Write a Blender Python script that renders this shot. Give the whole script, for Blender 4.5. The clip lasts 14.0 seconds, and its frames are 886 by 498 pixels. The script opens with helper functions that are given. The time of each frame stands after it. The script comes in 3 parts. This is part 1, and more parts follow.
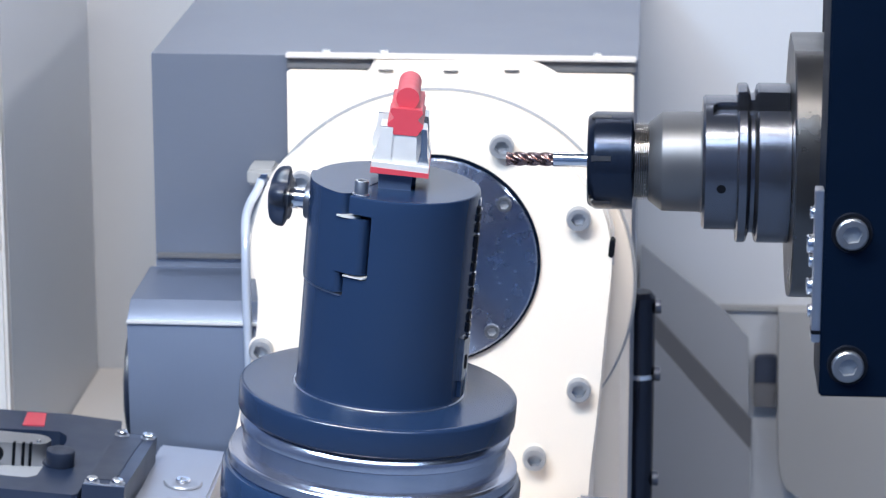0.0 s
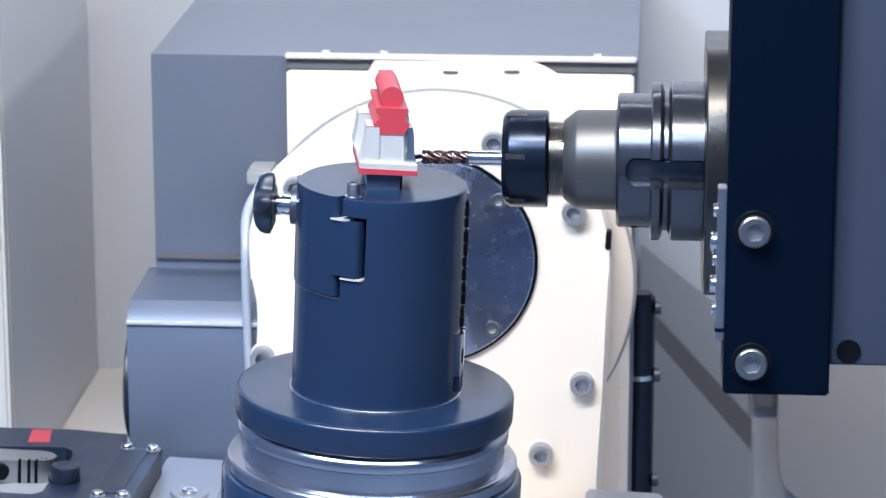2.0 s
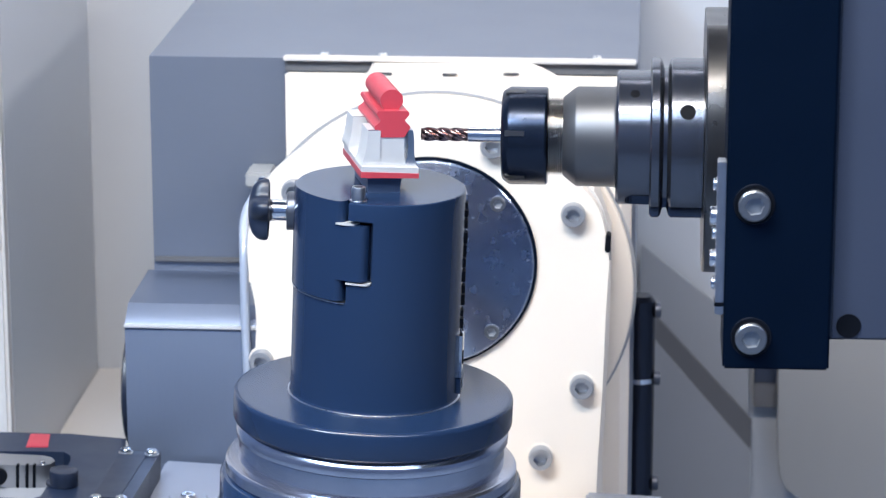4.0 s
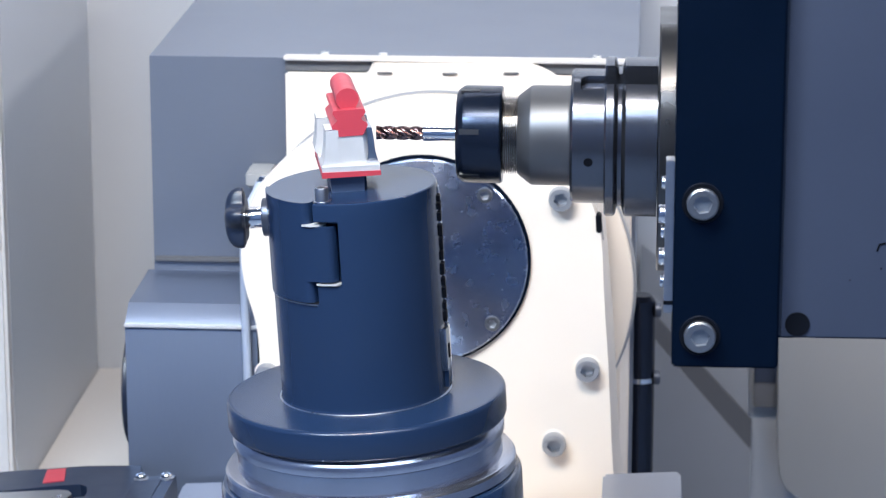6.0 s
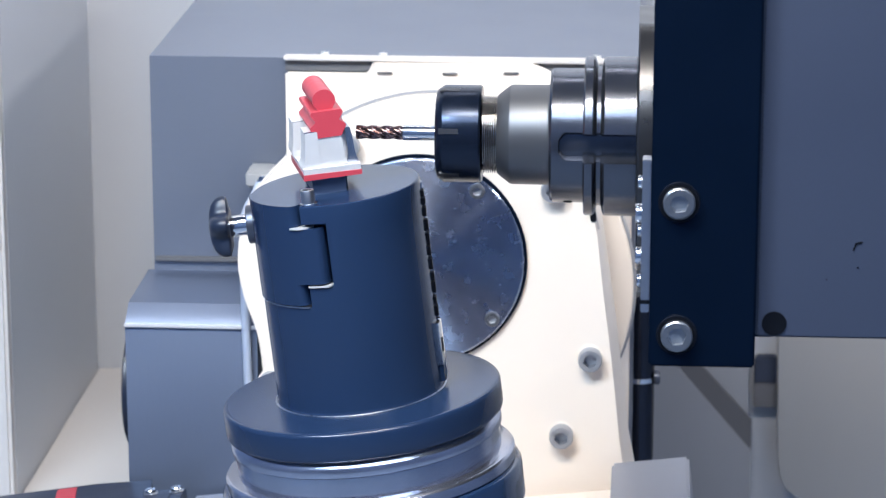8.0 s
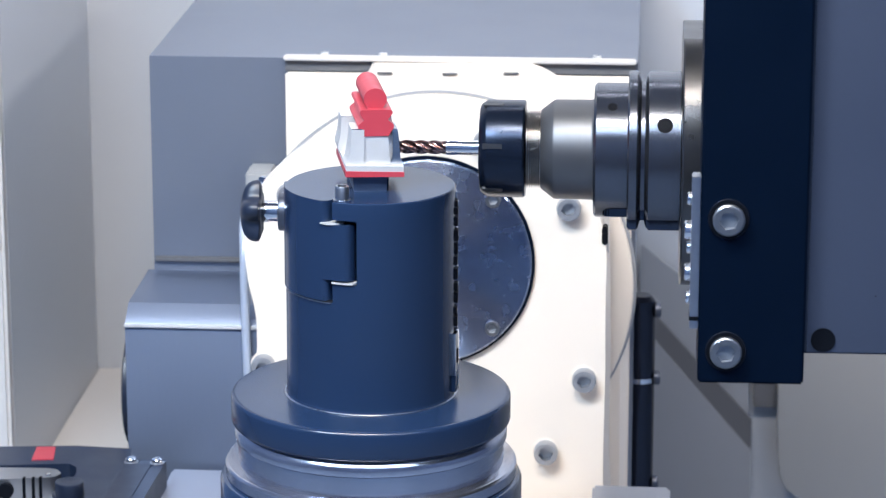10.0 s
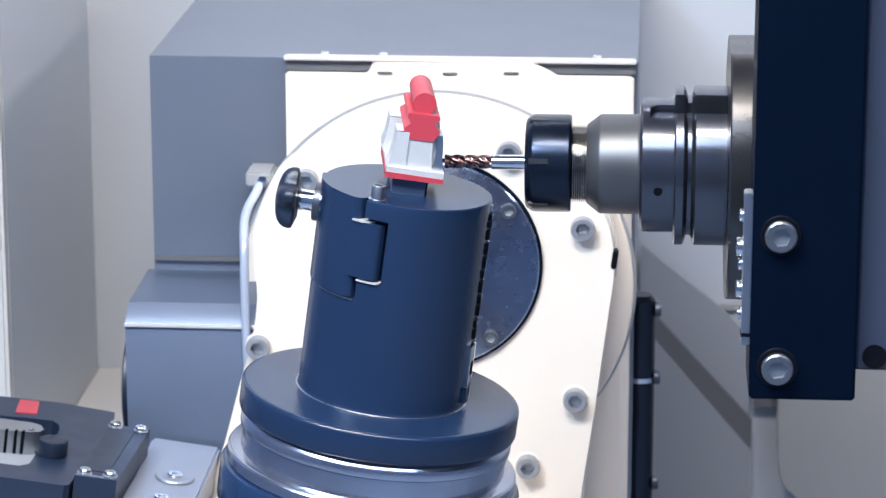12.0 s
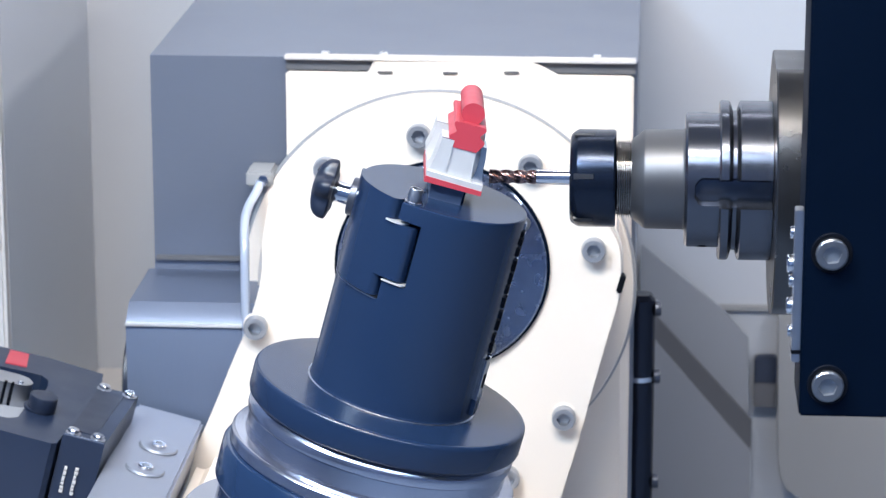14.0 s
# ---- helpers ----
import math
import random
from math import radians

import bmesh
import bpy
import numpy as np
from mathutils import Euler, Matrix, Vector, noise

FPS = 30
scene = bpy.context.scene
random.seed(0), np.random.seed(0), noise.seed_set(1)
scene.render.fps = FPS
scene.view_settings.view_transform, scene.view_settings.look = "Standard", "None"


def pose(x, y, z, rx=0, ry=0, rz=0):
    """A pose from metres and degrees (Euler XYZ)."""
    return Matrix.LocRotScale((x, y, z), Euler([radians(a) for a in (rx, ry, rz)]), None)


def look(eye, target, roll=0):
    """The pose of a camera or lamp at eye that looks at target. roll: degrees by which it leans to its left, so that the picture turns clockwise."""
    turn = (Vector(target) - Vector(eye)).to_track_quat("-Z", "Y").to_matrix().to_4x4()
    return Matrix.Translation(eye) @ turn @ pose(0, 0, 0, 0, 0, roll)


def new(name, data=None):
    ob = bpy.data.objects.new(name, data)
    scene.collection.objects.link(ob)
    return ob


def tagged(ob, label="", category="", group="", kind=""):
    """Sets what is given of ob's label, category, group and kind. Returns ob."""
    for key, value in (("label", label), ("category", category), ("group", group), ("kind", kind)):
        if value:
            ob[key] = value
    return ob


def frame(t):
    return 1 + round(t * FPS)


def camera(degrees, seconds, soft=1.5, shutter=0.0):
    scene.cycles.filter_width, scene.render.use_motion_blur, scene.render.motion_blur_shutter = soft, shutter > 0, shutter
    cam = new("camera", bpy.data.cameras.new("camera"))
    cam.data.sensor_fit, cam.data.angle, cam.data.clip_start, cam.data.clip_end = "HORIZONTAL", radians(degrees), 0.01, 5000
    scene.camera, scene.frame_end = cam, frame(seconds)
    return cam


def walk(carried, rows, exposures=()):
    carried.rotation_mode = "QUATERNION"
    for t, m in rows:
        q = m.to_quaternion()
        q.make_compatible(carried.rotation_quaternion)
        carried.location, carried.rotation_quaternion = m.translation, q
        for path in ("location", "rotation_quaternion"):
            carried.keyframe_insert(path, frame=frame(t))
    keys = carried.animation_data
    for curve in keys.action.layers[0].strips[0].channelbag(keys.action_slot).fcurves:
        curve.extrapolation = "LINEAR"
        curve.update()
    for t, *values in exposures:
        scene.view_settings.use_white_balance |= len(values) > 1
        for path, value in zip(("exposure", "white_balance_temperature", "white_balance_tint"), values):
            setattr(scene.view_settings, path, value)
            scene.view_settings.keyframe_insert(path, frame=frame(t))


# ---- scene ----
# The camera stands still on a long lens, looking slightly down into the machine.
cam = camera(16.5, 14.0, soft=1.25)
EYE = (0.1304, -1.8886, 0.5042)
walk(cam, [(0.0, look(EYE, (0, 0, 0))), (14.0, look(EYE, (0, 0, 0)))], exposures=[(0.0, 0.0), (14.0, 0.0)])
cam.data.dof.use_dof, cam.data.dof.focus_distance, cam.data.dof.aperture_fstop = True, 1.94, 19

# ---- light ----
world = bpy.data.worlds.new("world")
scene.world = world
world.use_nodes = True
world.node_tree.nodes["Background"].inputs[0].default_value = (0.55, 0.68, 1.0, 1)
world.node_tree.nodes["Background"].inputs[1].default_value = 0.3


def area_lamp(name, eye, target, size_x, size_y, watts, color):
    data = bpy.data.lights.new(name, "AREA")
    data.shape, data.size, data.size_y, data.energy, data.color = "RECTANGLE", size_x, size_y, watts, color
    ob = new(name, data)
    ob.matrix_world = look(eye, target)
    return ob


# All out of view: first and fourth fit highlights, second and third are added fill.
LAMPS = (
    ((-0.14, -0.60, 1.10), (-0.06, 0.4, -0.05), 0.7, 0.12, 23, (1.0, 0.90, 0.78)),
    ((-0.65, -0.70, 0.95), (-0.30, 0.55, 0.0), 0.4, 0.12, 19, (0.62, 0.80, 1.0)),
    ((0.06, 0.60, 1.10), (0.08, 0.95, 0.70), 0.9, 0.10, 5.2, (0.97, 0.95, 0.98)),
    ((0.92, 0.05, 0.58), (0.0, 0.35, -0.05), 0.30, 0.14, 5.5, (1.0, 0.97, 0.95)),
)
for lamp_eye, lamp_target, lamp_x, lamp_y, lamp_watts, lamp_tint in LAMPS:
    area_lamp("unseen_lamp_light", lamp_eye, lamp_target, lamp_x, lamp_y, lamp_watts, lamp_tint)
# Two added blue fill lights, out of view, that lift the dark metal.
area_lamp("unseen_fill_light", (-0.6, -1.6, 1.72), (-0.6, -1.6, 0), 1.6, 0.5, 30, (0.60, 0.77, 1.0))
area_lamp("unseen_fill_light", (0.9, -1.6, 1.72), (0.9, -1.6, 0), 1.6, 0.5, 30, (0.60, 0.77, 1.0))


# ---- materials ----
def mat(name, rgb, rough=0.5, metal=0.0, var=0.12, scale=30.0, bump=0.05, bump_scale=600.0, rough_var=0.04,
        brushed=None, coat=0.0, bump_depth=0.0005, spec=0.5, stretch=(1, 1, 1)):
    m = bpy.data.materials.new(name)
    m.use_nodes = True
    nt = m.node_tree
    b = nt.nodes["Principled BSDF"]
    b.inputs["Metallic"].default_value = metal
    b.inputs["Coat Weight"].default_value = coat
    b.inputs["Specular IOR Level"].default_value = spec
    co = nt.nodes.new("ShaderNodeTexCoord")
    mp = nt.nodes.new("ShaderNodeMapping")
    mp.inputs["Scale"].default_value = stretch
    nt.links.new(co.outputs["Object"], mp.inputs["Vector"])
    big = nt.nodes.new("ShaderNodeTexNoise")
    big.inputs["Scale"].default_value, big.inputs["Detail"].default_value = scale, 6
    nt.links.new(mp.outputs[0], big.inputs["Vector"])
    fine_map = nt.nodes.new("ShaderNodeMapping")
    if brushed:
        fine_map.inputs["Scale"].default_value = brushed
    nt.links.new(co.outputs["Object"], fine_map.inputs["Vector"])
    fine = nt.nodes.new("ShaderNodeTexNoise")
    fine.inputs["Scale"].default_value, fine.inputs["Detail"].default_value = bump_scale, 3
    nt.links.new(fine_map.outputs[0], fine.inputs["Vector"])
    mix = nt.nodes.new("ShaderNodeMix")
    mix.data_type = "RGBA"
    lo, hi = [c * (1 - var) for c in rgb], [min(1, c * (1 + var)) for c in rgb]
    mix.inputs["A"].default_value, mix.inputs["B"].default_value = (*lo, 1), (*hi, 1)
    add = nt.nodes.new("ShaderNodeMath")
    add.operation = "MULTIPLY_ADD"
    add.inputs[1].default_value = 0.7
    half = nt.nodes.new("ShaderNodeMath")
    half.operation = "MULTIPLY"
    half.inputs[1].default_value = 0.3
    nt.links.new(fine.outputs[0], half.inputs[0])
    nt.links.new(big.outputs[0], add.inputs[0])
    nt.links.new(half.outputs[0], add.inputs[2])
    nt.links.new(add.outputs[0], mix.inputs["Factor"])
    nt.links.new(mix.outputs["Result"], b.inputs["Base Color"])
    rr = nt.nodes.new("ShaderNodeMapRange")
    rr.inputs["From Min"].default_value, rr.inputs["From Max"].default_value = 0.3, 0.7
    rr.inputs["To Min"].default_value, rr.inputs["To Max"].default_value = max(0.03, rough - rough_var), min(1, rough + rough_var)
    nt.links.new(big.outputs[0], rr.inputs["Value"])
    nt.links.new(rr.outputs[0], b.inputs["Roughness"])
    if bump:
        bp = nt.nodes.new("ShaderNodeBump")
        bp.inputs["Strength"].default_value, bp.inputs["Distance"].default_value = bump, bump_depth
        nt.links.new(fine.outputs[0], bp.inputs["Height"])
        nt.links.new(bp.outputs[0], b.inputs["Normal"])
    return m


WHITE = mat("white_machine_paint", (0.82, 0.735, 0.65), 0.42, var=0.05, scale=14, bump=0.12, bump_scale=900)
GREY = mat("blue_grey_sheet_steel", (0.160, 0.181, 0.232), 0.40, 0.4, var=0.08, scale=6, bump=0.04, bump_scale=300, brushed=(0.3, 0.3, 4), bump_depth=0.0002)
WALL = mat("light_grey_enclosure_paint", (0.50, 0.52, 0.56), 0.34, var=0.06, scale=5, bump=0.05)
GUARD = mat("dull_grey_guard_paint", (0.29, 0.30, 0.325), 0.5, var=0.08, scale=7, bump=0.05)
NAVY = mat("dark_blue_grey_coating", (0.0108, 0.0250, 0.063), 0.24, var=0.03, scale=35, bump=0, rough_var=0.015)
BLACK = mat("black_anodised", (0.0007, 0.0040, 0.0125), 0.55, spec=0.05, var=0.2, scale=20, bump=0.05, bump_scale=1200, bump_depth=0.0002)
RUBBER = mat("black_plastic", (0.010, 0.016, 0.034), 0.40, var=0.2, scale=60, bump=0.1)
STEEL = mat("ground_steel", (0.50, 0.53, 0.60), 0.22, 1.0, var=0.12, scale=40, bump=0.06, bump_scale=900, bump_depth=0.0002)
CHROME = mat("bright_steel", (0.72, 0.72, 0.74), 0.12, 1.0, var=0.08, scale=60, bump=0.02)
HOLDER = mat("turned_holder_steel", (0.100, 0.110, 0.136), 0.22, 0.88, var=0.10, scale=30, bump=0.06, bump_scale=500, brushed=(8, 0.4, 0.4), bump_depth=0.0002, rough_var=0.02)
BLAST = mat("blasted_holder_steel", (0.115, 0.117, 0.126), 0.44, 0.8, var=0.06, scale=40, bump=0.1, bump_scale=1200, bump_depth=0.0002)
POLISH = mat("stained_polished_cover", (0.33, 0.39, 0.54), 0.26, 1.0, var=0.25, scale=90, bump=0.10, bump_scale=420, rough_var=0.03)
tangent = POLISH.node_tree.nodes.new("ShaderNodeTangent")
tangent.direction_type, tangent.axis = "RADIAL", "Y"
POLISH.node_tree.links.new(tangent.outputs[0], POLISH.node_tree.nodes["Principled BSDF"].inputs["Tangent"])
POLISH.node_tree.nodes["Principled BSDF"].inputs["Anisotropic"].default_value = 1.0
POLISH.node_tree.nodes["Principled BSDF"].inputs["Anisotropic Rotation"].default_value = 0.25
speck = POLISH.node_tree.nodes.new("ShaderNodeTexVoronoi")
speck.inputs["Scale"].default_value = 260
speck_size = POLISH.node_tree.nodes.new("ShaderNodeMapRange")
speck_size.inputs["From Min"].default_value, speck_size.inputs["From Max"].default_value = 0.16, 0.08
speck_pick = POLISH.node_tree.nodes.new("ShaderNodeMath")
speck_pick.operation, speck_pick.inputs[1].default_value = "GREATER_THAN", 0.55
speck_mask = POLISH.node_tree.nodes.new("ShaderNodeMath")
speck_mask.operation = "MULTIPLY"
speck_dull = POLISH.node_tree.nodes.new("ShaderNodeMix")
speck_dull.inputs["B"].default_value = 0.15
cover_shader = POLISH.node_tree.nodes["Principled BSDF"]
cover_links = POLISH.node_tree.links
cover_links.new(speck.outputs["Distance"], speck_size.inputs["Value"])
cover_links.new(speck.outputs["Color"], speck_pick.inputs[0])
cover_links.new(speck_size.outputs[0], speck_mask.inputs[0])
cover_links.new(speck_pick.outputs[0], speck_mask.inputs[1])
speck_dull.inputs["A"].default_value = 1.0
cover_links.new(speck_mask.outputs[0], speck_dull.inputs["Factor"])
cover_links.new(speck_dull.outputs["Result"], cover_shader.inputs["Metallic"])
dust = POLISH.node_tree.nodes.new("ShaderNodeMix")
dust.data_type = "RGBA"
dust.inputs["B"].default_value = (0.62, 0.66, 0.74, 1)
cover_links.new(cover_shader.inputs["Base Color"].links[0].from_socket, dust.inputs["A"])
cover_links.new(speck_mask.outputs[0], dust.inputs["Factor"])
cover_links.new(dust.outputs["Result"], cover_shader.inputs["Base Color"])
DARKMETAL = mat("dark_steel", (0.10, 0.11, 0.14), 0.35, 0.8, var=0.2, scale=50)
ZINC = mat("satin_zinc_plated_steel", (0.46, 0.47, 0.50), 0.34, 1.0, var=0.08, scale=150, bump=0.05)
SLIDE = mat("dark_grey_slide_paint", (0.037, 0.047, 0.076), 0.5, spec=0.25, var=0.08, scale=12, bump=0.05)
RED = mat("red_coating", (0.42, 0.042, 0.062), 0.42, var=0.06, scale=90, bump=0.06, bump_scale=1500, bump_depth=0.0002)
SILVER = mat("bead_blasted_silver", (0.68, 0.68, 0.685), 0.36, 0.45, var=0.06, scale=120, bump=0.1, bump_scale=1800, bump_depth=0.0002)
BRIGHT = mat("polished_blade_silver", (0.66, 0.68, 0.72), 0.24, 1.0, var=0.06, scale=120, bump=0.05, bump_scale=1800, bump_depth=0.0002)
COPPER = mat("copper_coloured_cutter_coating", (0.25, 0.165, 0.155), 0.26, 1.0, var=0.25, scale=200, bump=0.05)
TABLE = mat("ground_table_steel", (0.30, 0.32, 0.375), 0.42, 0.5, var=0.08, scale=30, bump=0.08, bump_scale=700)
CLAMP = mat("dark_blue_black_coating", (0.012, 0.021, 0.046), 0.36, var=0.1, scale=40, bump=0.08, bump_scale=900)
# Recess faces get a tone of their own to paint in the socket's shading.
SOCKET = mat("screw_socket_tone", (0.42, 0.44, 0.48), 0.4, 0.7, var=0.2, scale=200)
DRUM = mat("glossy_dark_blue_enamel", (0.011, 0.029, 0.075), 0.18, var=0.1, scale=30, bump=0.02, coat=0.4)
# Bright steel that draws edge highlights on the fixture; also the pin collar.
EDGE_STEEL = mat("edge_highlight_and_collar_steel", (0.44, 0.47, 0.54), 0.30, 1.0, var=0.08, scale=160)
THREAD = mat("bare_thread_steel", (0.42, 0.41, 0.40), 0.24, 1.0, var=0.06, scale=160)
BOLT = mat("pale_zinc_bolt_steel", (0.210, 0.222, 0.248), 0.36, 0.85, var=0.10, scale=400, bump=0.10, bump_scale=1500, bump_depth=0.0002)
# Lighter than the bolt: the light on the socket facets is in the colour.
BOLT_SOCKET = mat("lit_bolt_socket_tone", (0.29, 0.305, 0.335), 0.35, 0.5, var=0.12, scale=300)
PALE = mat("pale_beige_paint", (0.60, 0.57, 0.55), 0.5, var=0.06, scale=6)
# Near-black paints the shade inside holes and gaps; also teeth and paint chips.
HOLE = mat("black_recess", (0.003, 0.004, 0.007), 0.6, var=0.1, spec=0.1)
OXIDE = mat("black_oxide_steel", (0.020, 0.025, 0.040), 0.19, 0.75, var=0.2, scale=60, bump=0.03)
# Ledge toned apart from GREY to put its different lighting into the colour.
LEDGE = mat("blue_grey_ledge_steel", (0.165, 0.20, 0.28), 0.42, 0.7, var=0.10, scale=9, bump=0.05, bump_scale=300, brushed=(4, 0.3, 0.3), bump_depth=0.0002)
SEAT = mat("dull_blue_seat_steel", (0.085, 0.12, 0.20), 0.38, 0.5, var=0.06, scale=60, bump=0.04)
NOSE = mat("dark_turned_steel", (0.080, 0.081, 0.086), 0.30, 0.9, var=0.12, scale=40, bump=0.06, bump_scale=500, bump_depth=0.0002)
NUT = mat("blued_nut_steel", (0.012, 0.019, 0.036), 0.24, 0.7, var=0.15, scale=60, bump=0.04, bump_scale=900, bump_depth=0.0002)
# Vertical colour streaks stand for the reflections in the ground rings.
RING = mat("reflection_streaked_ring_steel", (0.46, 0.48, 0.56), 0.22, 0.95, var=0.28, scale=26, bump=0.03, bump_scale=900, bump_depth=0.0002, stretch=(1, 1, 0.08))
SCREW = mat("dull_screw_steel", (0.37, 0.385, 0.42), 0.38, 0.6, var=0.08, scale=150, bump=0.05)
PIPE = mat("pale_zinc_pipe", (0.50, 0.56, 0.68), 0.34, 0.35, var=0.06, scale=60)
HOPPER = mat("warm_grey_hopper_paint", (0.31, 0.312, 0.315), 0.5, var=0.07, scale=6, bump=0.05)
# Dark grey for rim, slots and lid; also paints shade on guard and trim.
DARKGREY = mat("dark_grey_trim_and_shade", (0.12, 0.12, 0.128), 0.5, var=0.08, scale=9, bump=0.05)
# Unseen room shell; its blue is there to tint what the metal reflects.
WORKSHOP = mat("unseen_wall_blue_grey", (0.13, 0.18, 0.29), 0.8, var=0.05, scale=2)
FLOOR = mat("unseen_floor_blue_grey", (0.20, 0.25, 0.33), 0.6, var=0.15, scale=3)


def glow(name, rgb, strength):
    m = bpy.data.materials.new(name)
    m.use_nodes = True
    b = m.node_tree.nodes["Principled BSDF"]
    b.inputs["Emission Color"].default_value, b.inputs["Emission Strength"].default_value = (*rgb, 1), strength
    return m


DIFFUSER = glow("lamp_diffuser", (0.9, 0.95, 1.0), 3.0)


# ---- mesh helpers ----
def link_mesh(name, bm, material):
    me = bpy.data.meshes.new(name)
    bmesh.ops.recalc_face_normals(bm, faces=bm.faces)
    bm.to_mesh(me)
    bm.free()
    me.materials.append(material)
    for p in me.polygons:
        p.use_smooth = True
    me.set_sharp_from_angle(angle=radians(32))
    return new(name, me)


def part(name, bm, material, parent, label="", at=None):
    ob = link_mesh(name, bm, material)
    ob.parent = parent
    if at is not None:
        ob.matrix_basis = at
    return tagged(ob, label) if label else ob


def thing(name, label, category, group="", kind=""):
    return tagged(new(name), label, category, group, kind)


def structure(name, bm, material, label, category):
    return tagged(link_mesh(name, bm, material), label, category, kind="structure")


def soften(bm, width, segments=2, angle=35):
    if width > 0:
        edges = [e for e in bm.edges if len(e.link_faces) == 2 and e.calc_face_angle(0) > radians(angle)]
        bmesh.ops.bevel(bm, geom=edges, offset=width, segments=segments, affect="EDGES", clamp_overlap=True)
    return bm


def block(x0, x1, y0, y1, z0, z1, bevel=0.001, segments=2):
    bm = bmesh.new()
    m = Matrix.Translation(((x0 + x1) / 2, (y0 + y1) / 2, (z0 + z1) / 2)) @ Matrix.Diagonal((x1 - x0, y1 - y0, z1 - z0, 1))
    bmesh.ops.create_cube(bm, size=1, matrix=m)
    return soften(bm, bevel, segments)


def prism(outline, a, b, axis="y", bevel=0.0, segments=2):
    """A closed outline drawn in the two other axes and pulled from a to b."""
    bm = bmesh.new()
    spot = {"y": lambda u, v, w: (u, w, v), "z": lambda u, v, w: (u, v, w), "x": lambda u, v, w: (w, u, v)}[axis]
    low = [bm.verts.new(spot(u, v, a)) for u, v in outline]
    high = [bm.verts.new(spot(u, v, b)) for u, v in outline]
    bm.faces.new(low)
    bm.faces.new(high[::-1])
    n = len(outline)
    for k in range(n):
        bm.faces.new((low[k], low[(k + 1) % n], high[(k + 1) % n], high[k]))
    return soften(bm, bevel, segments, 20)


def lathe(profile, seg=96, axis="z"):
    """A turned body: (radius, height) pairs along the axis; closed at both ends."""
    bm = bmesh.new()
    rings = []
    for r, h in profile:
        ring = []
        for k in range(seg):
            a = 2 * math.pi * k / seg
            u, v = r * math.cos(a), r * math.sin(a)
            ring.append(bm.verts.new({"z": (u, v, h), "x": (h, u, v), "y": (u, h, v)}[axis]))
        rings.append(ring)
    for p, q in zip(rings, rings[1:]):
        for k in range(seg):
            bm.faces.new((p[k], p[(k + 1) % seg], q[(k + 1) % seg], q[k]))
    bm.faces.new(rings[0])
    bm.faces.new(rings[-1][::-1])
    return bm


def chamfered(r, h0, h1, c, seg=64, axis="z"):
    return lathe([(r - c, h0), (r - c * 0.3, h0 + c * 0.3), (r, h0 + c), (r, h1 - c), (r - c * 0.3, h1 - c * 0.3), (r - c, h1)], seg, axis)


def tube(path, radius, seg=16):
    bm = bmesh.new()
    pts = [Vector(p) for p in path]
    rings = []
    for k, p in enumerate(pts):
        d = (pts[min(k + 1, len(pts) - 1)] - pts[max(k - 1, 0)]).normalized()
        side = d.orthogonal().normalized() if k == 0 else (side - d * side.dot(d)).normalized()
        up = d.cross(side)
        rings.append([bm.verts.new(p + radius * (math.cos(2 * math.pi * j / seg) * side + math.sin(2 * math.pi * j / seg) * up)) for j in range(seg)])
    for p, q in zip(rings, rings[1:]):
        for j in range(seg):
            bm.faces.new((p[j], p[(j + 1) % seg], q[(j + 1) % seg], q[j]))
    bm.faces.new(rings[0])
    bm.faces.new(rings[-1][::-1])
    return bm


def bend(points, steps=8):
    """A smooth curve through the points."""
    out = []
    p = [Vector(q) for q in points]
    p = [p[0] * 2 - p[1]] + p + [p[-1] * 2 - p[-2]]
    for k in range(1, len(p) - 2):
        for j in range(steps):
            t = j / steps
            a, b, c, d = p[k - 1], p[k], p[k + 1], p[k + 2]
            out.append(0.5 * ((2 * b) + (c - a) * t + (2 * a - 5 * b + 4 * c - d) * t * t + (3 * b - a - 3 * c + d) * t ** 3))
    return out + [p[-2]]


def cap_screw(parent, at, r, height, material=STEEL, name="cap_screw", recess=None):
    """A socket head screw that stands along its own z, with a six-sided recess."""
    bm = bmesh.new()
    seg, ri = 36, r * 0.60
    outer = [(r * 0.96, 0), (r, height * 0.15), (r, height * 0.8), (r * 0.9, height)]
    rings = [[bm.verts.new((q * math.cos(2 * math.pi * k / seg), q * math.sin(2 * math.pi * k / seg), h)) for k in range(seg)] for q, h in outer]
    for h in (height, height * 0.2):
        ring = []
        for k in range(seg):
            a = 2 * math.pi * k / seg
            w = (a % (math.pi / 3)) - math.pi / 6
            q = ri * math.cos(math.pi / 6) / math.cos(w)
            ring.append(bm.verts.new((q * math.cos(a), q * math.sin(a), h)))
        rings.append(ring)
    for p, q in zip(rings, rings[1:]):
        for k in range(seg):
            bm.faces.new((p[k], p[(k + 1) % seg], q[(k + 1) % seg], q[k]))
    bm.faces.new(rings[0][::-1])
    bm.faces.new(rings[-1])
    for f in bm.faces:
        f.material_index = int(all(math.hypot(v.co.x, v.co.y) < r * 0.7 for v in f.verts) and f.calc_center_median().z > 0)
    ob = part(name, bm, material, parent, at=at)
    ob.data.materials.append(recess or SOCKET)
    return ob


def front_at(x, y, z, rz=0):
    return pose(x, y, z, 90, 0, 0) @ pose(0, 0, 0, 0, 0, rz)


# ---- the enclosure ----
structure("wall_back", block(-0.43, 1.72, 0.95, 0.99, -0.62, 1.2, 0), WALL, "light grey painted sheet back wall of the machine enclosure", "wall")
structure("wall_left", block(-0.445, -0.405, 0.563, 0.95, -0.62, 1.2, 0), WALL, "grey painted side wall of the machine enclosure", "wall")
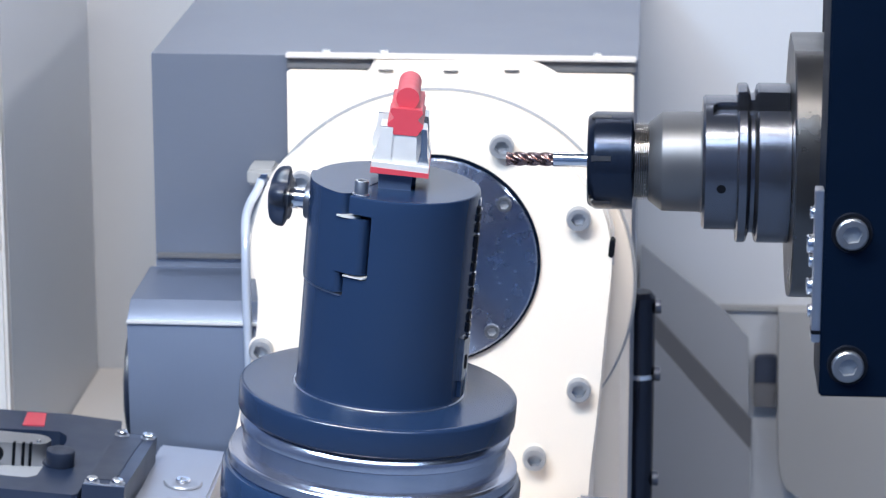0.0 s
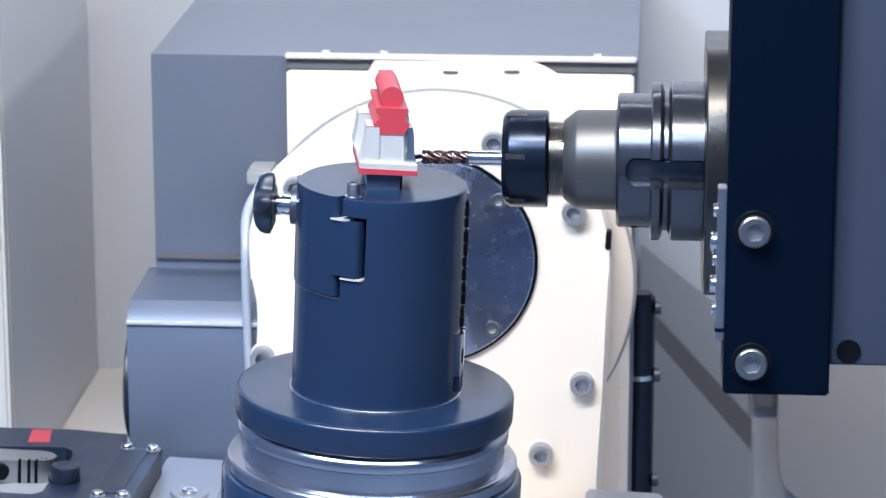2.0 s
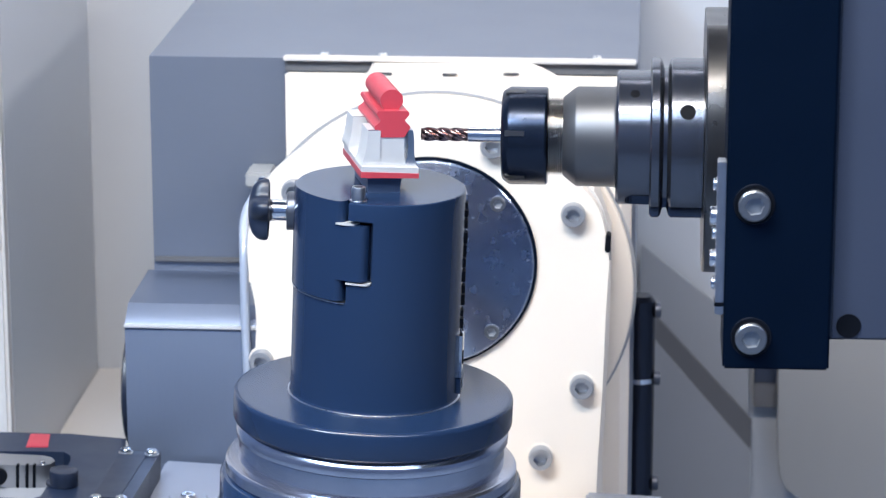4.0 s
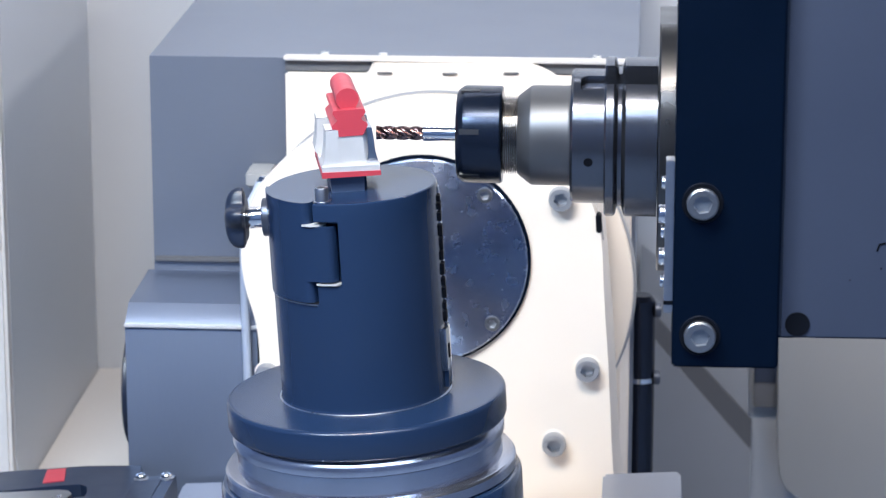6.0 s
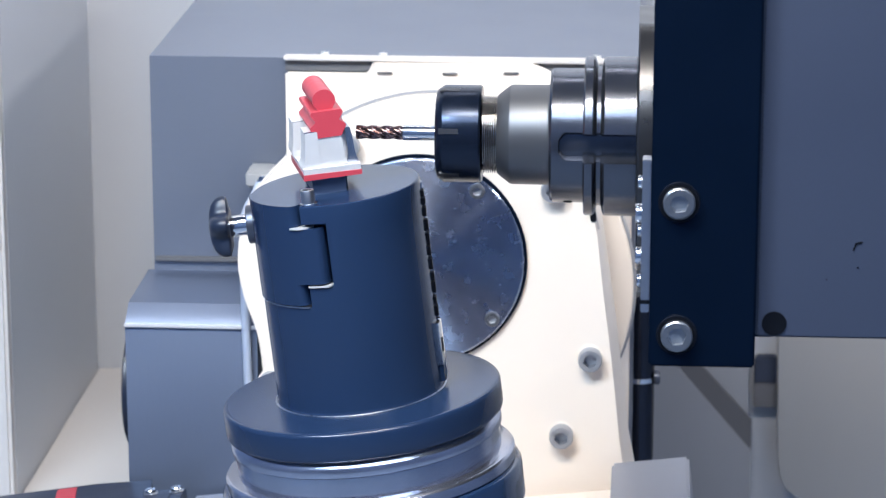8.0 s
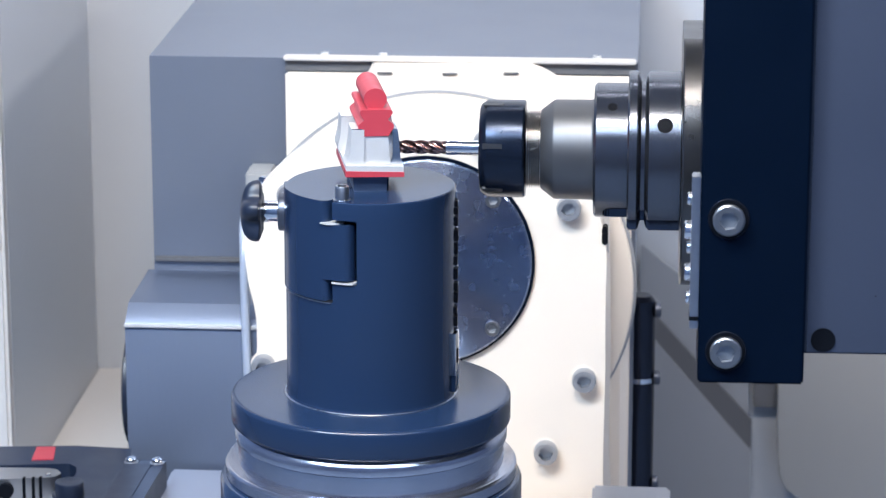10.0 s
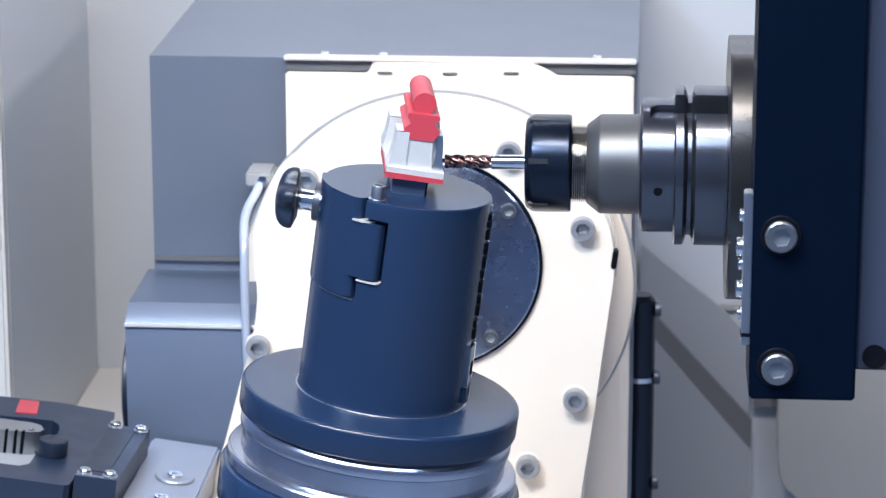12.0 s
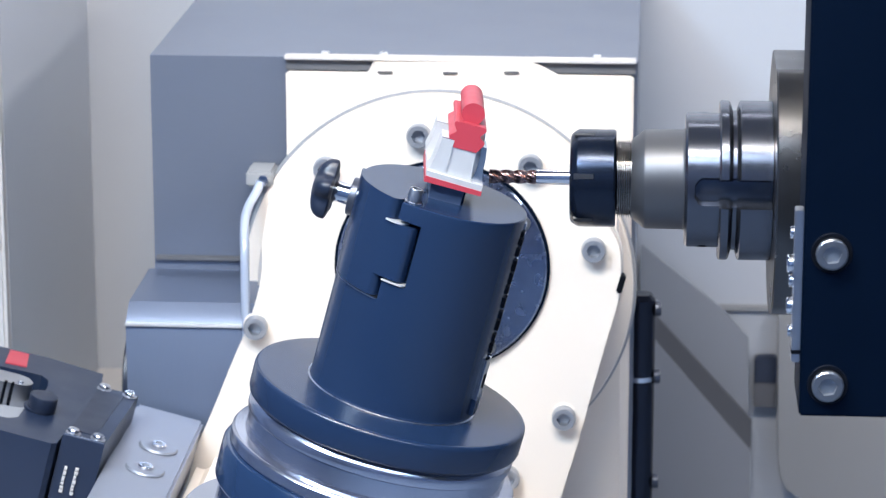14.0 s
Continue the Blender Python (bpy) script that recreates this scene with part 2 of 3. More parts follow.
# Paler paint than the wall puts the light on the post's front into colour.
structure("pillar", block(-0.62, -0.405, 0.545, 0.5626, -0.62, 1.2, 0.003), PALE, "enclosure post at the side wall's edge, painted pale as if lit", "pillar")
structure("floor", block(-1.7, 1.7, -2.5, 0.95, -0.66, -0.62, 0), FLOOR, "unseen blue-grey floor under the machine", "floor")
structure("chute", block(-0.405, 0.0, 0.5, 0.95, -0.42, -0.38, 0.002), PALE, "pale grey sheet chute floor of the enclosure", "chute")
# Added walls and ceiling, out of view, close the room and shape reflections.
structure("wall_east", block(1.7, 1.75, -2.5, 0.99, -0.66, 1.8, 0), WORKSHOP, "unseen plain blue-grey wall closing the room", "wall")
structure("wall_west", block(-1.75, -1.7, -2.5, 0.99, -0.66, 1.8, 0), WORKSHOP, "unseen plain blue-grey wall closing the room", "wall")
structure("wall_south", block(-1.75, 1.75, -2.55, -2.5, -0.66, 1.8, 0), WORKSHOP, "unseen plain blue-grey wall behind the viewer", "wall")
structure("wall_outer", block(-1.7, -0.62, 0.52, 0.56, -0.66, 1.8, 0), WORKSHOP, "unseen plain blue-grey wall beside the enclosure", "wall")
structure("ceiling", block(-1.75, 1.75, -2.55, 0.99, 1.8, 1.85, 0), WORKSHOP, "unseen plain blue-grey ceiling closing the room", "ceiling")

# ---- the machine column ----
PIVOT = (-0.0462, -0.1438)


def machine_column():
    col = thing("machine_column", "grey machine column with a white front panel and a stepped ledge", "machine column")
    part("body", prism([(-0.265, 0.030), (0.121, 0.030), (0.121, -0.60), (-0.265, -0.60)], 0.474, 0.92, bevel=0.004), GREY, col,
         "blue-grey painted column body")
    part("front_panel", block(-0.156, 0.118, 0.4655, 0.4735, -0.45, 0.0200, 0.002), WHITE, col, "white painted front panel")
    # The trim's dark grey paints in the shaded recess below the lip.
    part("top_trim", block(-0.156, 0.119, 0.4660, 0.490, 0.0205, 0.0302, 0.001), DARKGREY, col, "narrow trim under the top edge, dark for the shaded recess")
    part("trim_lip", block(-0.1565, 0.1195, 0.4600, 0.4690, 0.0303, 0.0340, 0.0008), PALE, col, "pale lip along the top edge")
    # raised bearing housing with a wide sloping shoulder
    foot = [(-0.0865, 0.0297), (0.0394, 0.0312), (0.0573, 0.0213), (0.0977, -0.0222), (0.1170, -0.045), (0.1170, -0.42), (-0.1555, -0.42), (-0.1555, -0.049), (-0.144, -0.0328), (-0.1145, -0.0048), (-0.0896, 0.0228)]
    top = [(-0.0818, 0.0290), (0.0370, 0.0300), (0.0345, 0.0136), (0.0736, -0.0243), (0.110, -0.0585), (0.112, -0.42), (-0.153, -0.42), (-0.153, -0.056), (-0.141, -0.038), (-0.112, -0.009), (-0.0868, 0.0205)]
    plate = bmesh.new()
    lower = [plate.verts.new((x, 0.4645, z)) for x, z in foot]
    upper = [plate.verts.new((x, 0.452, z)) for x, z in top]
    plate.faces.new(lower)
    plate.faces.new(upper[::-1])
    for k in range(len(foot)):
        plate.faces.new((lower[k], lower[k - 1], upper[k - 1], upper[k]))
    part("housing_plate", soften(plate, 0.0012, 2, 15), WHITE, col, "raised white bearing housing with sloping shoulders")
    ring = lathe([(0.1545, 0.4515), (0.1545, 0.4440), (0.1535, 0.4430), (0.05, 0.4430)], 160, "y")
    part("bearing_cover", ring, WHITE, col, "round white bearing cover", at=pose(-0.0341, 0, -0.1466))
    seam = lathe([(0.1570, 0.4524), (0.1570, 0.4508), (0.1548, 0.4508), (0.1548, 0.4524)], 160, "y")
    part("cover_seam", seam, GUARD, col, "grey seam round the bearing cover", at=pose(-0.0341, 0, -0.1466))
    for x, z in ((-0.0760, 0.0235), (0.0228, 0.0245), (-0.025, 0.0235)):
        part("slot", block(x - 0.006, x + 0.006, 0.4495, 0.4525, z - 0.0007, z + 0.0007, 0.0005), DARKGREY, col)
    for x in (-0.1263, 0.0888, -0.08):
        cap_screw(col, pose(x, 0.483, 0.0300), 0.0034, 0.0030, SILVER, "screw")
    # stepped ledge beside the panel
    ledge = prism([(0.475, -0.1455), (0.378, -0.1455), (0.3615, -0.157), (0.360, -0.160), (0.360, -0.45), (0.475, -0.45)],
                  -0.270, -0.1675, "x", 0.0008)
    part("ledge", ledge, LEDGE, col, "blue-grey ledge with a bevelled front edge")
    part("ledge_strip", block(-0.2705, -0.1675, 0.3575, 0.3605, -0.1600, -0.1572, 0.0006), SILVER, col, "thin bright edge strip")
    part("rear_rim", block(-0.264, -0.158, 0.4695, 0.4745, -0.1375, -0.1335, 0.001), DARKGREY, col)
    part("side_roller", lathe([(0.02, -0.2755), (0.047, -0.2755), (0.050, -0.274), (0.050, -0.262), (0.047, -0.2605), (0.02, -0.2605)], 48, "x"), RUBBER, col,
         "black round side cover", at=pose(0, 0.412, -0.222))
    # strip of black bellows on the other side
    part("side_rail", lathe([(0.008, -0.60), (0.0120, -0.597), (0.0120, -0.170), (0.0085, -0.166)], 40, "z"), OXIDE, col, "glossy black guide rail cover", at=pose(0.1264, 0.500, 0))
    # Added bright ring that draws the highlight seen on the glossy rail.
    part("rail_highlight", lathe([(0.009, -0.2385), (0.0126, -0.2380), (0.0126, -0.2340), (0.009, -0.2335)], 32, "z"), CHROME, col, "thin bright band standing for a highlight on the rail", at=pose(0.1264, 0.500, 0))
    for z in (-0.178, -0.235, -0.325):
        cap_screw(col, pose(0.1380, 0.498, z, 0, 90, 0), 0.006, 0.005, DARKMETAL, "screw")
    # bent coolant pipe with its fitting
    part("pipe_fitting", block(-0.1855, -0.164, 0.440, 0.4735, -0.0685, -0.0555, 0.002), HOPPER, col, "small pale pipe fitting")
    part("fitting_nut", lathe([(0.002, 0.4375), (0.0046, 0.4378), (0.0050, 0.4385), (0.0050, 0.4400), (0.002, 0.4400)], 6, "y"), CHROME, col, at=pose(-0.1715, 0, -0.0625))
    way = [(-0.1741, 0.441, -0.0638), (-0.1755, 0.436, -0.0684), (-0.1780, 0.428, -0.0733), (-0.1799, 0.415, -0.0764), (-0.1802, 0.395, -0.0804), (-0.1785, 0.375, -0.0856),
           (-0.1766, 0.361, -0.0960), (-0.1760, 0.3558, -0.1217), (-0.1756, 0.3555, -0.1532), (-0.1743, 0.3555, -0.2077), (-0.1720, 0.3555, -0.27)]
    part("coolant_pipe", tube(bend(way), 0.0035), PIPE, col, "bent steel coolant pipe")
    return col


# ---- the swivelling cradle ----
DISC = (0.0112, 0.0465)


def swivel_cradle():
    cr = thing("swivel_cradle", "white cast swivel cradle with a polished round cover and cap screws", "swivel cradle")
    cx = 0.0118
    # a round crown about the swivel axis; one side falls straighter than the other
    near = [(0.0, 0.163), (-0.028, 0.159), (-0.054, 0.1485), (-0.0775, 0.134), (-0.098, 0.117), (-0.115, 0.0965), (-0.1262, 0.060), (-0.1252, 0.030), (-0.1192, 0.0), (-0.1192, -0.035),
            (-0.1242, -0.07), (-0.1322, -0.13), (-0.1462, -0.20), (-0.1582, -0.26)]
    far = [(0.0, 0.163), (0.0284, 0.161), (0.056, 0.1545), (0.0825, 0.143), (0.1065, 0.127), (0.1235, 0.111), (0.1375, 0.0928), (0.1458, 0.060), (0.1463, 0.030), (0.1463, 0.0), (0.1468, -0.035),
           (0.1468, -0.07), (0.1468, -0.13), (0.1518, -0.20), (0.1578, -0.26)]
    faired = [[(v.x, v.z) for v in bend([(x, 0, z) for x, z in edge], 4)] for edge in (far, near)]
    outline = faired[0] + faired[1][:0:-1]
    side = [(x - cx, z) for x, z in far[2:]]
    part("casting", prism(outline, 0.339, 0.3515, "y", 0.0062, 4), WHITE, cr, "white painted casting face")
    crown = [(cx + (x - cx) * 1.012, z * 1.011) for x, z in outline if z > 0.05]
    part("casting_edge", prism(crown, 0.3517, 0.3535, "y", 0.0003), PALE, cr, "thin pale edge behind the casting face")
    hub = lathe([(0.09, 0.3515), (0.108, 0.352), (0.114, 0.380), (0.130, 0.432), (0.10, 0.4325)], 96, "y")
    part("hub", hub, WHITE, cr, "white cast hub behind the face")
    bm = bmesh.new()
    ring = [[], [], []]
    for k, (x, z) in enumerate([(0.124, 0.100)] + side[5:]):
        for row, (dx, y) in zip(ring, ((-0.006, 0.350), (0.0, 0.357), (0.003, 0.434))):
            row.append(bm.verts.new((cx + x - 0.004 * (k == 0) + dx * min(1, 0.05 + k / 4), y, z)))
    back = [bm.verts.new((cx + 0.10, 0.434, v.co.z)) for v in ring[0]]
    front = [bm.verts.new((cx + 0.10, 0.350, v.co.z)) for v in ring[0]]
    loops = ring + [back, front]
    for p, q in zip(loops, loops[1:] + loops[:1]):
        for k in range(len(p) - 1):
            bm.faces.new((p[k], p[k + 1], q[k + 1], q[k]))
    bm.faces.new([r[0] for r in loops])
    bm.faces.new([r[-1] for r in loops][::-1])
    part("flank", bm, WHITE, cr, "sloping white side of the casting")
    part("gasket", lathe([(0.0815, 0.3365), (0.0815, 0.3395), (0.02, 0.3395)], 96, "y"), BLACK, cr, at=pose(DISC[0], 0, DISC[1]))
    disc = part("round_cover", lathe([(0.02, 0.333), (0.078, 0.333), (0.0792, 0.3342), (0.0792, 0.3375), (0.02, 0.3375)], 128, "y"), POLISH, cr,
                "dark polished steel cover, stained", at=pose(DISC[0], 0, DISC[1]))
    for k in range(4):
        a = radians(45 + 90 * k)
        cap_screw(disc, front_at(0.0705 * math.cos(a), 0.3335, 0.0705 * math.sin(a), 20 * k), 0.0058, 0.0035, BOLT, "cover_screw")
    for x, z in ((0.1176, 0.0908), (0.1311, -0.0431), (0.1028, -0.1017), (-0.1133, -0.0384), (-0.0794, -0.1017), (0.055, 0.140), (-0.0314, 0.140), (-0.0925, 0.0965)):
        seat = part("screw_seat", lathe([(0.0085, 0.3383), (0.0098, 0.3385), (0.0104, 0.3395), (0.005, 0.3395)], 40, "y"), WHITE, cr, at=pose(x, 0, z))
        cap_screw(seat, front_at(0, 0.3385, 0, 13), 0.0092, 0.0095, SCREW, "cap_screw")
    for x, z in ((0.143, 0.070),):
        part("notch", block(x - 0.0005, x + 0.0040, 0.3375, 0.349, z - 0.008, z + 0.006, 0.001), HOLE, cr, "dark cast notch")
    # the table of the cradle, with round washers under its screws
    part("table_plate", block(-0.1880, -0.1345, 0.02, 0.352, -0.1640, -0.1285, 0.002), TABLE, cr, "flat ground steel table")
    part("table_base", block(-0.345, -0.1345, 0.02, 0.352, -0.1790, -0.1642, 0.002), TABLE, cr, "ground steel base under the table")
    part("end_plate", block(0.139, 0.198, 0.10, 0.330, -0.165, -0.125, 0.002), TABLE, cr, "flat ground steel end plate")
    part("trough", block(-0.13, 0.15, -0.06, 0.338, -0.20, -0.145, 0.012, 3), WHITE, cr, "white cast arm under the rotary table")
    for x, y in ((-0.1577, 0.2680), (-0.1595, 0.2165), (-0.1595, 0.12)):
        w = part("washer", lathe([(0.005, -0.1290), (0.0142, -0.1287), (0.0148, -0.1277), (0.0138, -0.1265), (0.0075, -0.1263), (0.006, -0.1271)], 48), TABLE, cr, at=pose(x, y, 0))
        cap_screw(w, pose(0, 0, -0.1275), 0.0056, 0.003, CHROME, "cap_screw")
    # fixed drum that carries the rotary table
    part("drum", lathe([(0.06, -0.058), (0.0935, -0.058), (0.0935, -0.031), (0.0970, -0.0295), (0.0980, -0.028), (0.0980, -0.0065), (0.0965, -0.0038), (0.0945, -0.0030), (0.05, -0.0030)], 120), DRUM, cr, "dark blue drum under the rotary table")
    part("drum_base", lathe([(0.06, -0.16), (0.1130, -0.16), (0.1130, -0.0605), (0.1115, -0.0582), (0.06, -0.0581)], 120), TABLE, cr, "grey steel base of the drum")
    part("drum_ring", lathe([(0.05, -0.0029), (0.0935, -0.0029), (0.0945, -0.0015), (0.0945, 0.0045), (0.0935, 0.0060), (0.0925, 0.0065), (0.05, 0.0065)], 120), RING, cr, "ground steel ring")
    return cr


# ---- the rotary fixture ----
R = 0.0541


def ang(a, r, z):
    return (r * math.sin(a), -r * math.cos(a), z)


def rolled(a, a1, r0, r1, roll):
    """The outer radius at angle a, where the last degrees before a1 roll inwards."""
    u = max(0.0, 1 - (a1 - a) / roll) if roll else 0.0
    return r0 + (r1 - r0) * math.sqrt(max(0.02, 1 - u * u))


def sector(a0, a1, r0, r1, z0, z1, bevel=0.0006, steps=14, roll=0.0):
    """A curved block between two angles (degrees, 0 towards the viewer), two radii and two heights."""
    bm = bmesh.new()
    rows = []
    for k in range(steps + 1):
        a = radians(a0 + (a1 - a0) * k / steps)
        re = rolled(math.degrees(a), a1, r0, r1, roll)
        rows.append([bm.verts.new(ang(a, r, z)) for r, z in ((r0, z0), (re, z0), (re, z1), (r0, z1))])
    for p, q in zip(rows, rows[1:]):
        for j in range(4):
            bm.faces.new((p[j], p[(j + 1) % 4], q[(j + 1) % 4], q[j]))
    bm.faces.new(rows[0])
    bm.faces.new(rows[-1][::-1])
    return soften(bm, bevel, 2, 40)


def rotary_fixture():
    fx = thing("rotary_fixture", "dark blue-grey cylindrical clamping fixture on a round flange", "clamping fixture")
    part("flange", lathe([(0.04, 0.0316), (0.0868, 0.0316), (0.0885, 0.0321), (0.0898, 0.0332), (0.0904, 0.0348), (0.0904, 0.0487), (0.09016, 0.0498), (0.0896, 0.0507), (0.0888, 0.0513), (0.0878, 0.0516), (0.0868, 0.0517), (0.05, 0.0517)], 144), NAVY, fx, "round flange plate")
    # Bright ring laid in as the highlight along the body's foot.
    part("foot_ring", lathe([(0.050, 0.0516), (R + 0.0018, 0.0516), (R + 0.0012, 0.0521), (0.050, 0.0522)], 144), EDGE_STEEL, fx, "thin bright ring drawing the highlight at the foot")
    part("neck_ring", lathe([(0.05, 0.0212), (0.0868, 0.0212), (0.0880, 0.0218), (0.0882, 0.0224), (0.0882, 0.0272), (0.0878, 0.0281), (0.0858, 0.0305), (0.0848, 0.0316), (0.05, 0.0316)], 144), RING, fx, "ground steel ring under the flange")
    part("lower_ring", lathe([(0.05, 0.0067), (0.0862, 0.0067), (0.0862, 0.0206), (0.0858, 0.0212), (0.05, 0.0212)], 144), RING, fx, "steel ring with reflections painted as streaks")
    # body with a recess for the clamp jaw
    heights = [0.0513, 0.0525, 0.0540, 0.09, 0.1230, 0.1238, 0.13, 0.1357, 0.1365, 0.15, 0.1764, 0.1772, 0.1868, 0.1879, 0.1884]
    shell = lathe([({0.0513: R + 0.0012, 0.0525: R + 0.0004, 0.1879: R - 0.0003, 0.1884: R - 0.0011}.get(h, R), h) for h in heights], 360)
    for v in shell.verts:
        a = math.degrees(math.atan2(v.co.x, -v.co.y))
        if (-98.5 < a < -28.6 and v.co.z > 0.1235) or (-28.6 <= a < -11.6 and 0.1361 < v.co.z < 0.1768):
            v.co.x *= 0.0460 / R
            v.co.y *= 0.0460 / R
    part("body", shell, NAVY, fx, "coated cylinder body")
    def pie(a0, a1, r, z0, z1, bevel, steps=64):
        pts = [(0.012 * math.sin(radians((a0 + a1) / 2)), -0.012 * math.cos(radians((a0 + a1) / 2)))]
        for k in range(steps + 1):
            a = a0 + (a1 - a0) * k / steps
            q = rolled(a, a1, 0.0465, r, 6.5)
            pts.append((q * math.sin(radians(a)), -q * math.cos(radians(a))))
        return prism(pts, z0, z1, "z", bevel)
    jaw = part("clamp_jaw", pie(-98, -30.6, R + 0.0010, 0.1243, 0.1888, 0.0010), NAVY, fx, "hinged clamp jaw")
    part("hinge_knuckle", sector(-40.0, -12.9, 0.0455, R + 0.0010, 0.1385, 0.1742, 0.0, 54, 6.5), NAVY, jaw)
    # Thin bright strips stand proud at the upper and lower gap.
    part("gap_shim", sector(-36, -22, 0.047, R + 0.0022, 0.1742, 0.1752, 0.0003, 10, 8), SILVER, fx, "bright metal edge at the gap")
    part("gap_shim", sector(-28, -10.8, 0.047, R + 0.0014, 0.1364, 0.1374, 0.0003, 12, 4), SILVER, fx, "bright metal edge at the gap")
    # Bright strip laid in as the highlight below the jaw.
    part("jaw_line", sector(-92, -27, 0.047, R + 0.0008, 0.1229, 0.1237, 0.0002, 40, 3), EDGE_STEEL, fx, "thin bright strip drawing the highlight under the jaw")
    pin = part("locating_pin", lathe([(0.002, 0.188), (0.0043, 0.188), (0.0044, 0.1966), (0.0040, 0.1976), (0.0029, 0.1976), (0.0027, 0.1955), (0.001, 0.1953)], 40), ZINC, fx, "small hollow steel locating pin", at=pose(-0.0190, -0.0425, 0))
    part("pin_bore", chamfered(0.0026, 0.1950, 0.1958, 0.0001, 24), HOLE, pin)
    part("pin_collar", chamfered(0.0056, 0.1883, 0.1892, 0.0003, 32), EDGE_STEEL, pin)
    # star knob on its spindle
    knob_base = pose(-0.0522, 0.0165, 0.1665, 0, -90, -5)
    part("knob_collar", chamfered(0.0124, -0.006, 0.0062, 0.0010, 32), DARKMETAL, fx, at=knob_base)
    part("knob_spindle", chamfered(0.0070, 0, 0.0182, 0.0006, 32), CHROME, fx, "chromed spindle", at=knob_base)
    bm = bmesh.new()
    seg, prof = 70, [(0.35, 0.0169), (0.86, 0.0171), (0.98, 0.0181), (1.0, 0.0199), (0.985, 0.0226), (0.93, 0.0252), (0.80, 0.0278), (0.58, 0.0296), (0.3, 0.0306), (0.1, 0.0308)]
    rings = [[bm.verts.new((0.0172 * q * (1 + 0.20 * q * math.cos(5 * 2 * math.pi * k / seg)) * math.cos(2 * math.pi * k / seg),
                            0.0172 * q * (1 + 0.20 * q * math.cos(5 * 2 * math.pi * k / seg)) * math.sin(2 * math.pi * k / seg), h)) for k in range(seg)] for q, h in prof]
    for p, q in zip(rings, rings[1:]):
        for k in range(seg):
            bm.faces.new((p[k], p[(k + 1) % seg], q[(k + 1) % seg], q[k]))
    bm.faces.new(rings[0])
    bm.faces.new(rings[-1][::-1])
    part("star_knob", bm, RUBBER, fx, "black plastic star knob", at=knob_base)
    # toothed strip down the far side and its spring clip
    strip = part("toothed_strip", sector(84, 90, R - 0.002, R + 0.0010, 0.083, 0.184, 0.0003, 4), STEEL, fx, "thin steel strip with dark teeth")
    rnd = random.Random(4)
    z = 0.084
    while z < 0.181:
        h = rnd.uniform(0.0035, 0.0075)
        part("tooth", sector(80 + rnd.uniform(-1.0, 1), 87, R - 0.001, R + 0.0014 + rnd.uniform(0, 0.0007), z, z + h, 0.0004, 4), HOLE, strip)
        z += h + rnd.uniform(0.0012, 0.003)
    rnd = random.Random(9)
    for k in range(16):
        z = 0.086 + 0.0060 * k + rnd.uniform(-0.001, 0.001)
        part("burr", sector(86.0, 90.5, R + 0.0006, R + 0.0017 + rnd.uniform(0, 0.0006), z, z + rnd.uniform(0.0008, 0.0022), 0.0003, 3), CHROME, strip)
    clip = part("spring_clip", sector(70, 82, R - 0.001, R + 0.0028, 0.066, 0.094, 0.0012, 8), CHROME, fx, "bright hooked spring clip")
    part("clip_slot", sector(73.5, 77.0, R - 0.0005, R + 0.0032, 0.074, 0.083, 0.0008, 4), HOLE, clip)
    part("clip_tongue", sector(71, 78, R - 0.001, R + 0.0026, 0.0550, 0.072, 0.0010, 8), NAVY, clip, "dark tongue of the clip")
    part("clip_lip", sector(77.6, 79.2, R - 0.0005, R + 0.0030, 0.057, 0.072, 0.0004, 3), ZINC, clip, "bare bright lip")
    return fx


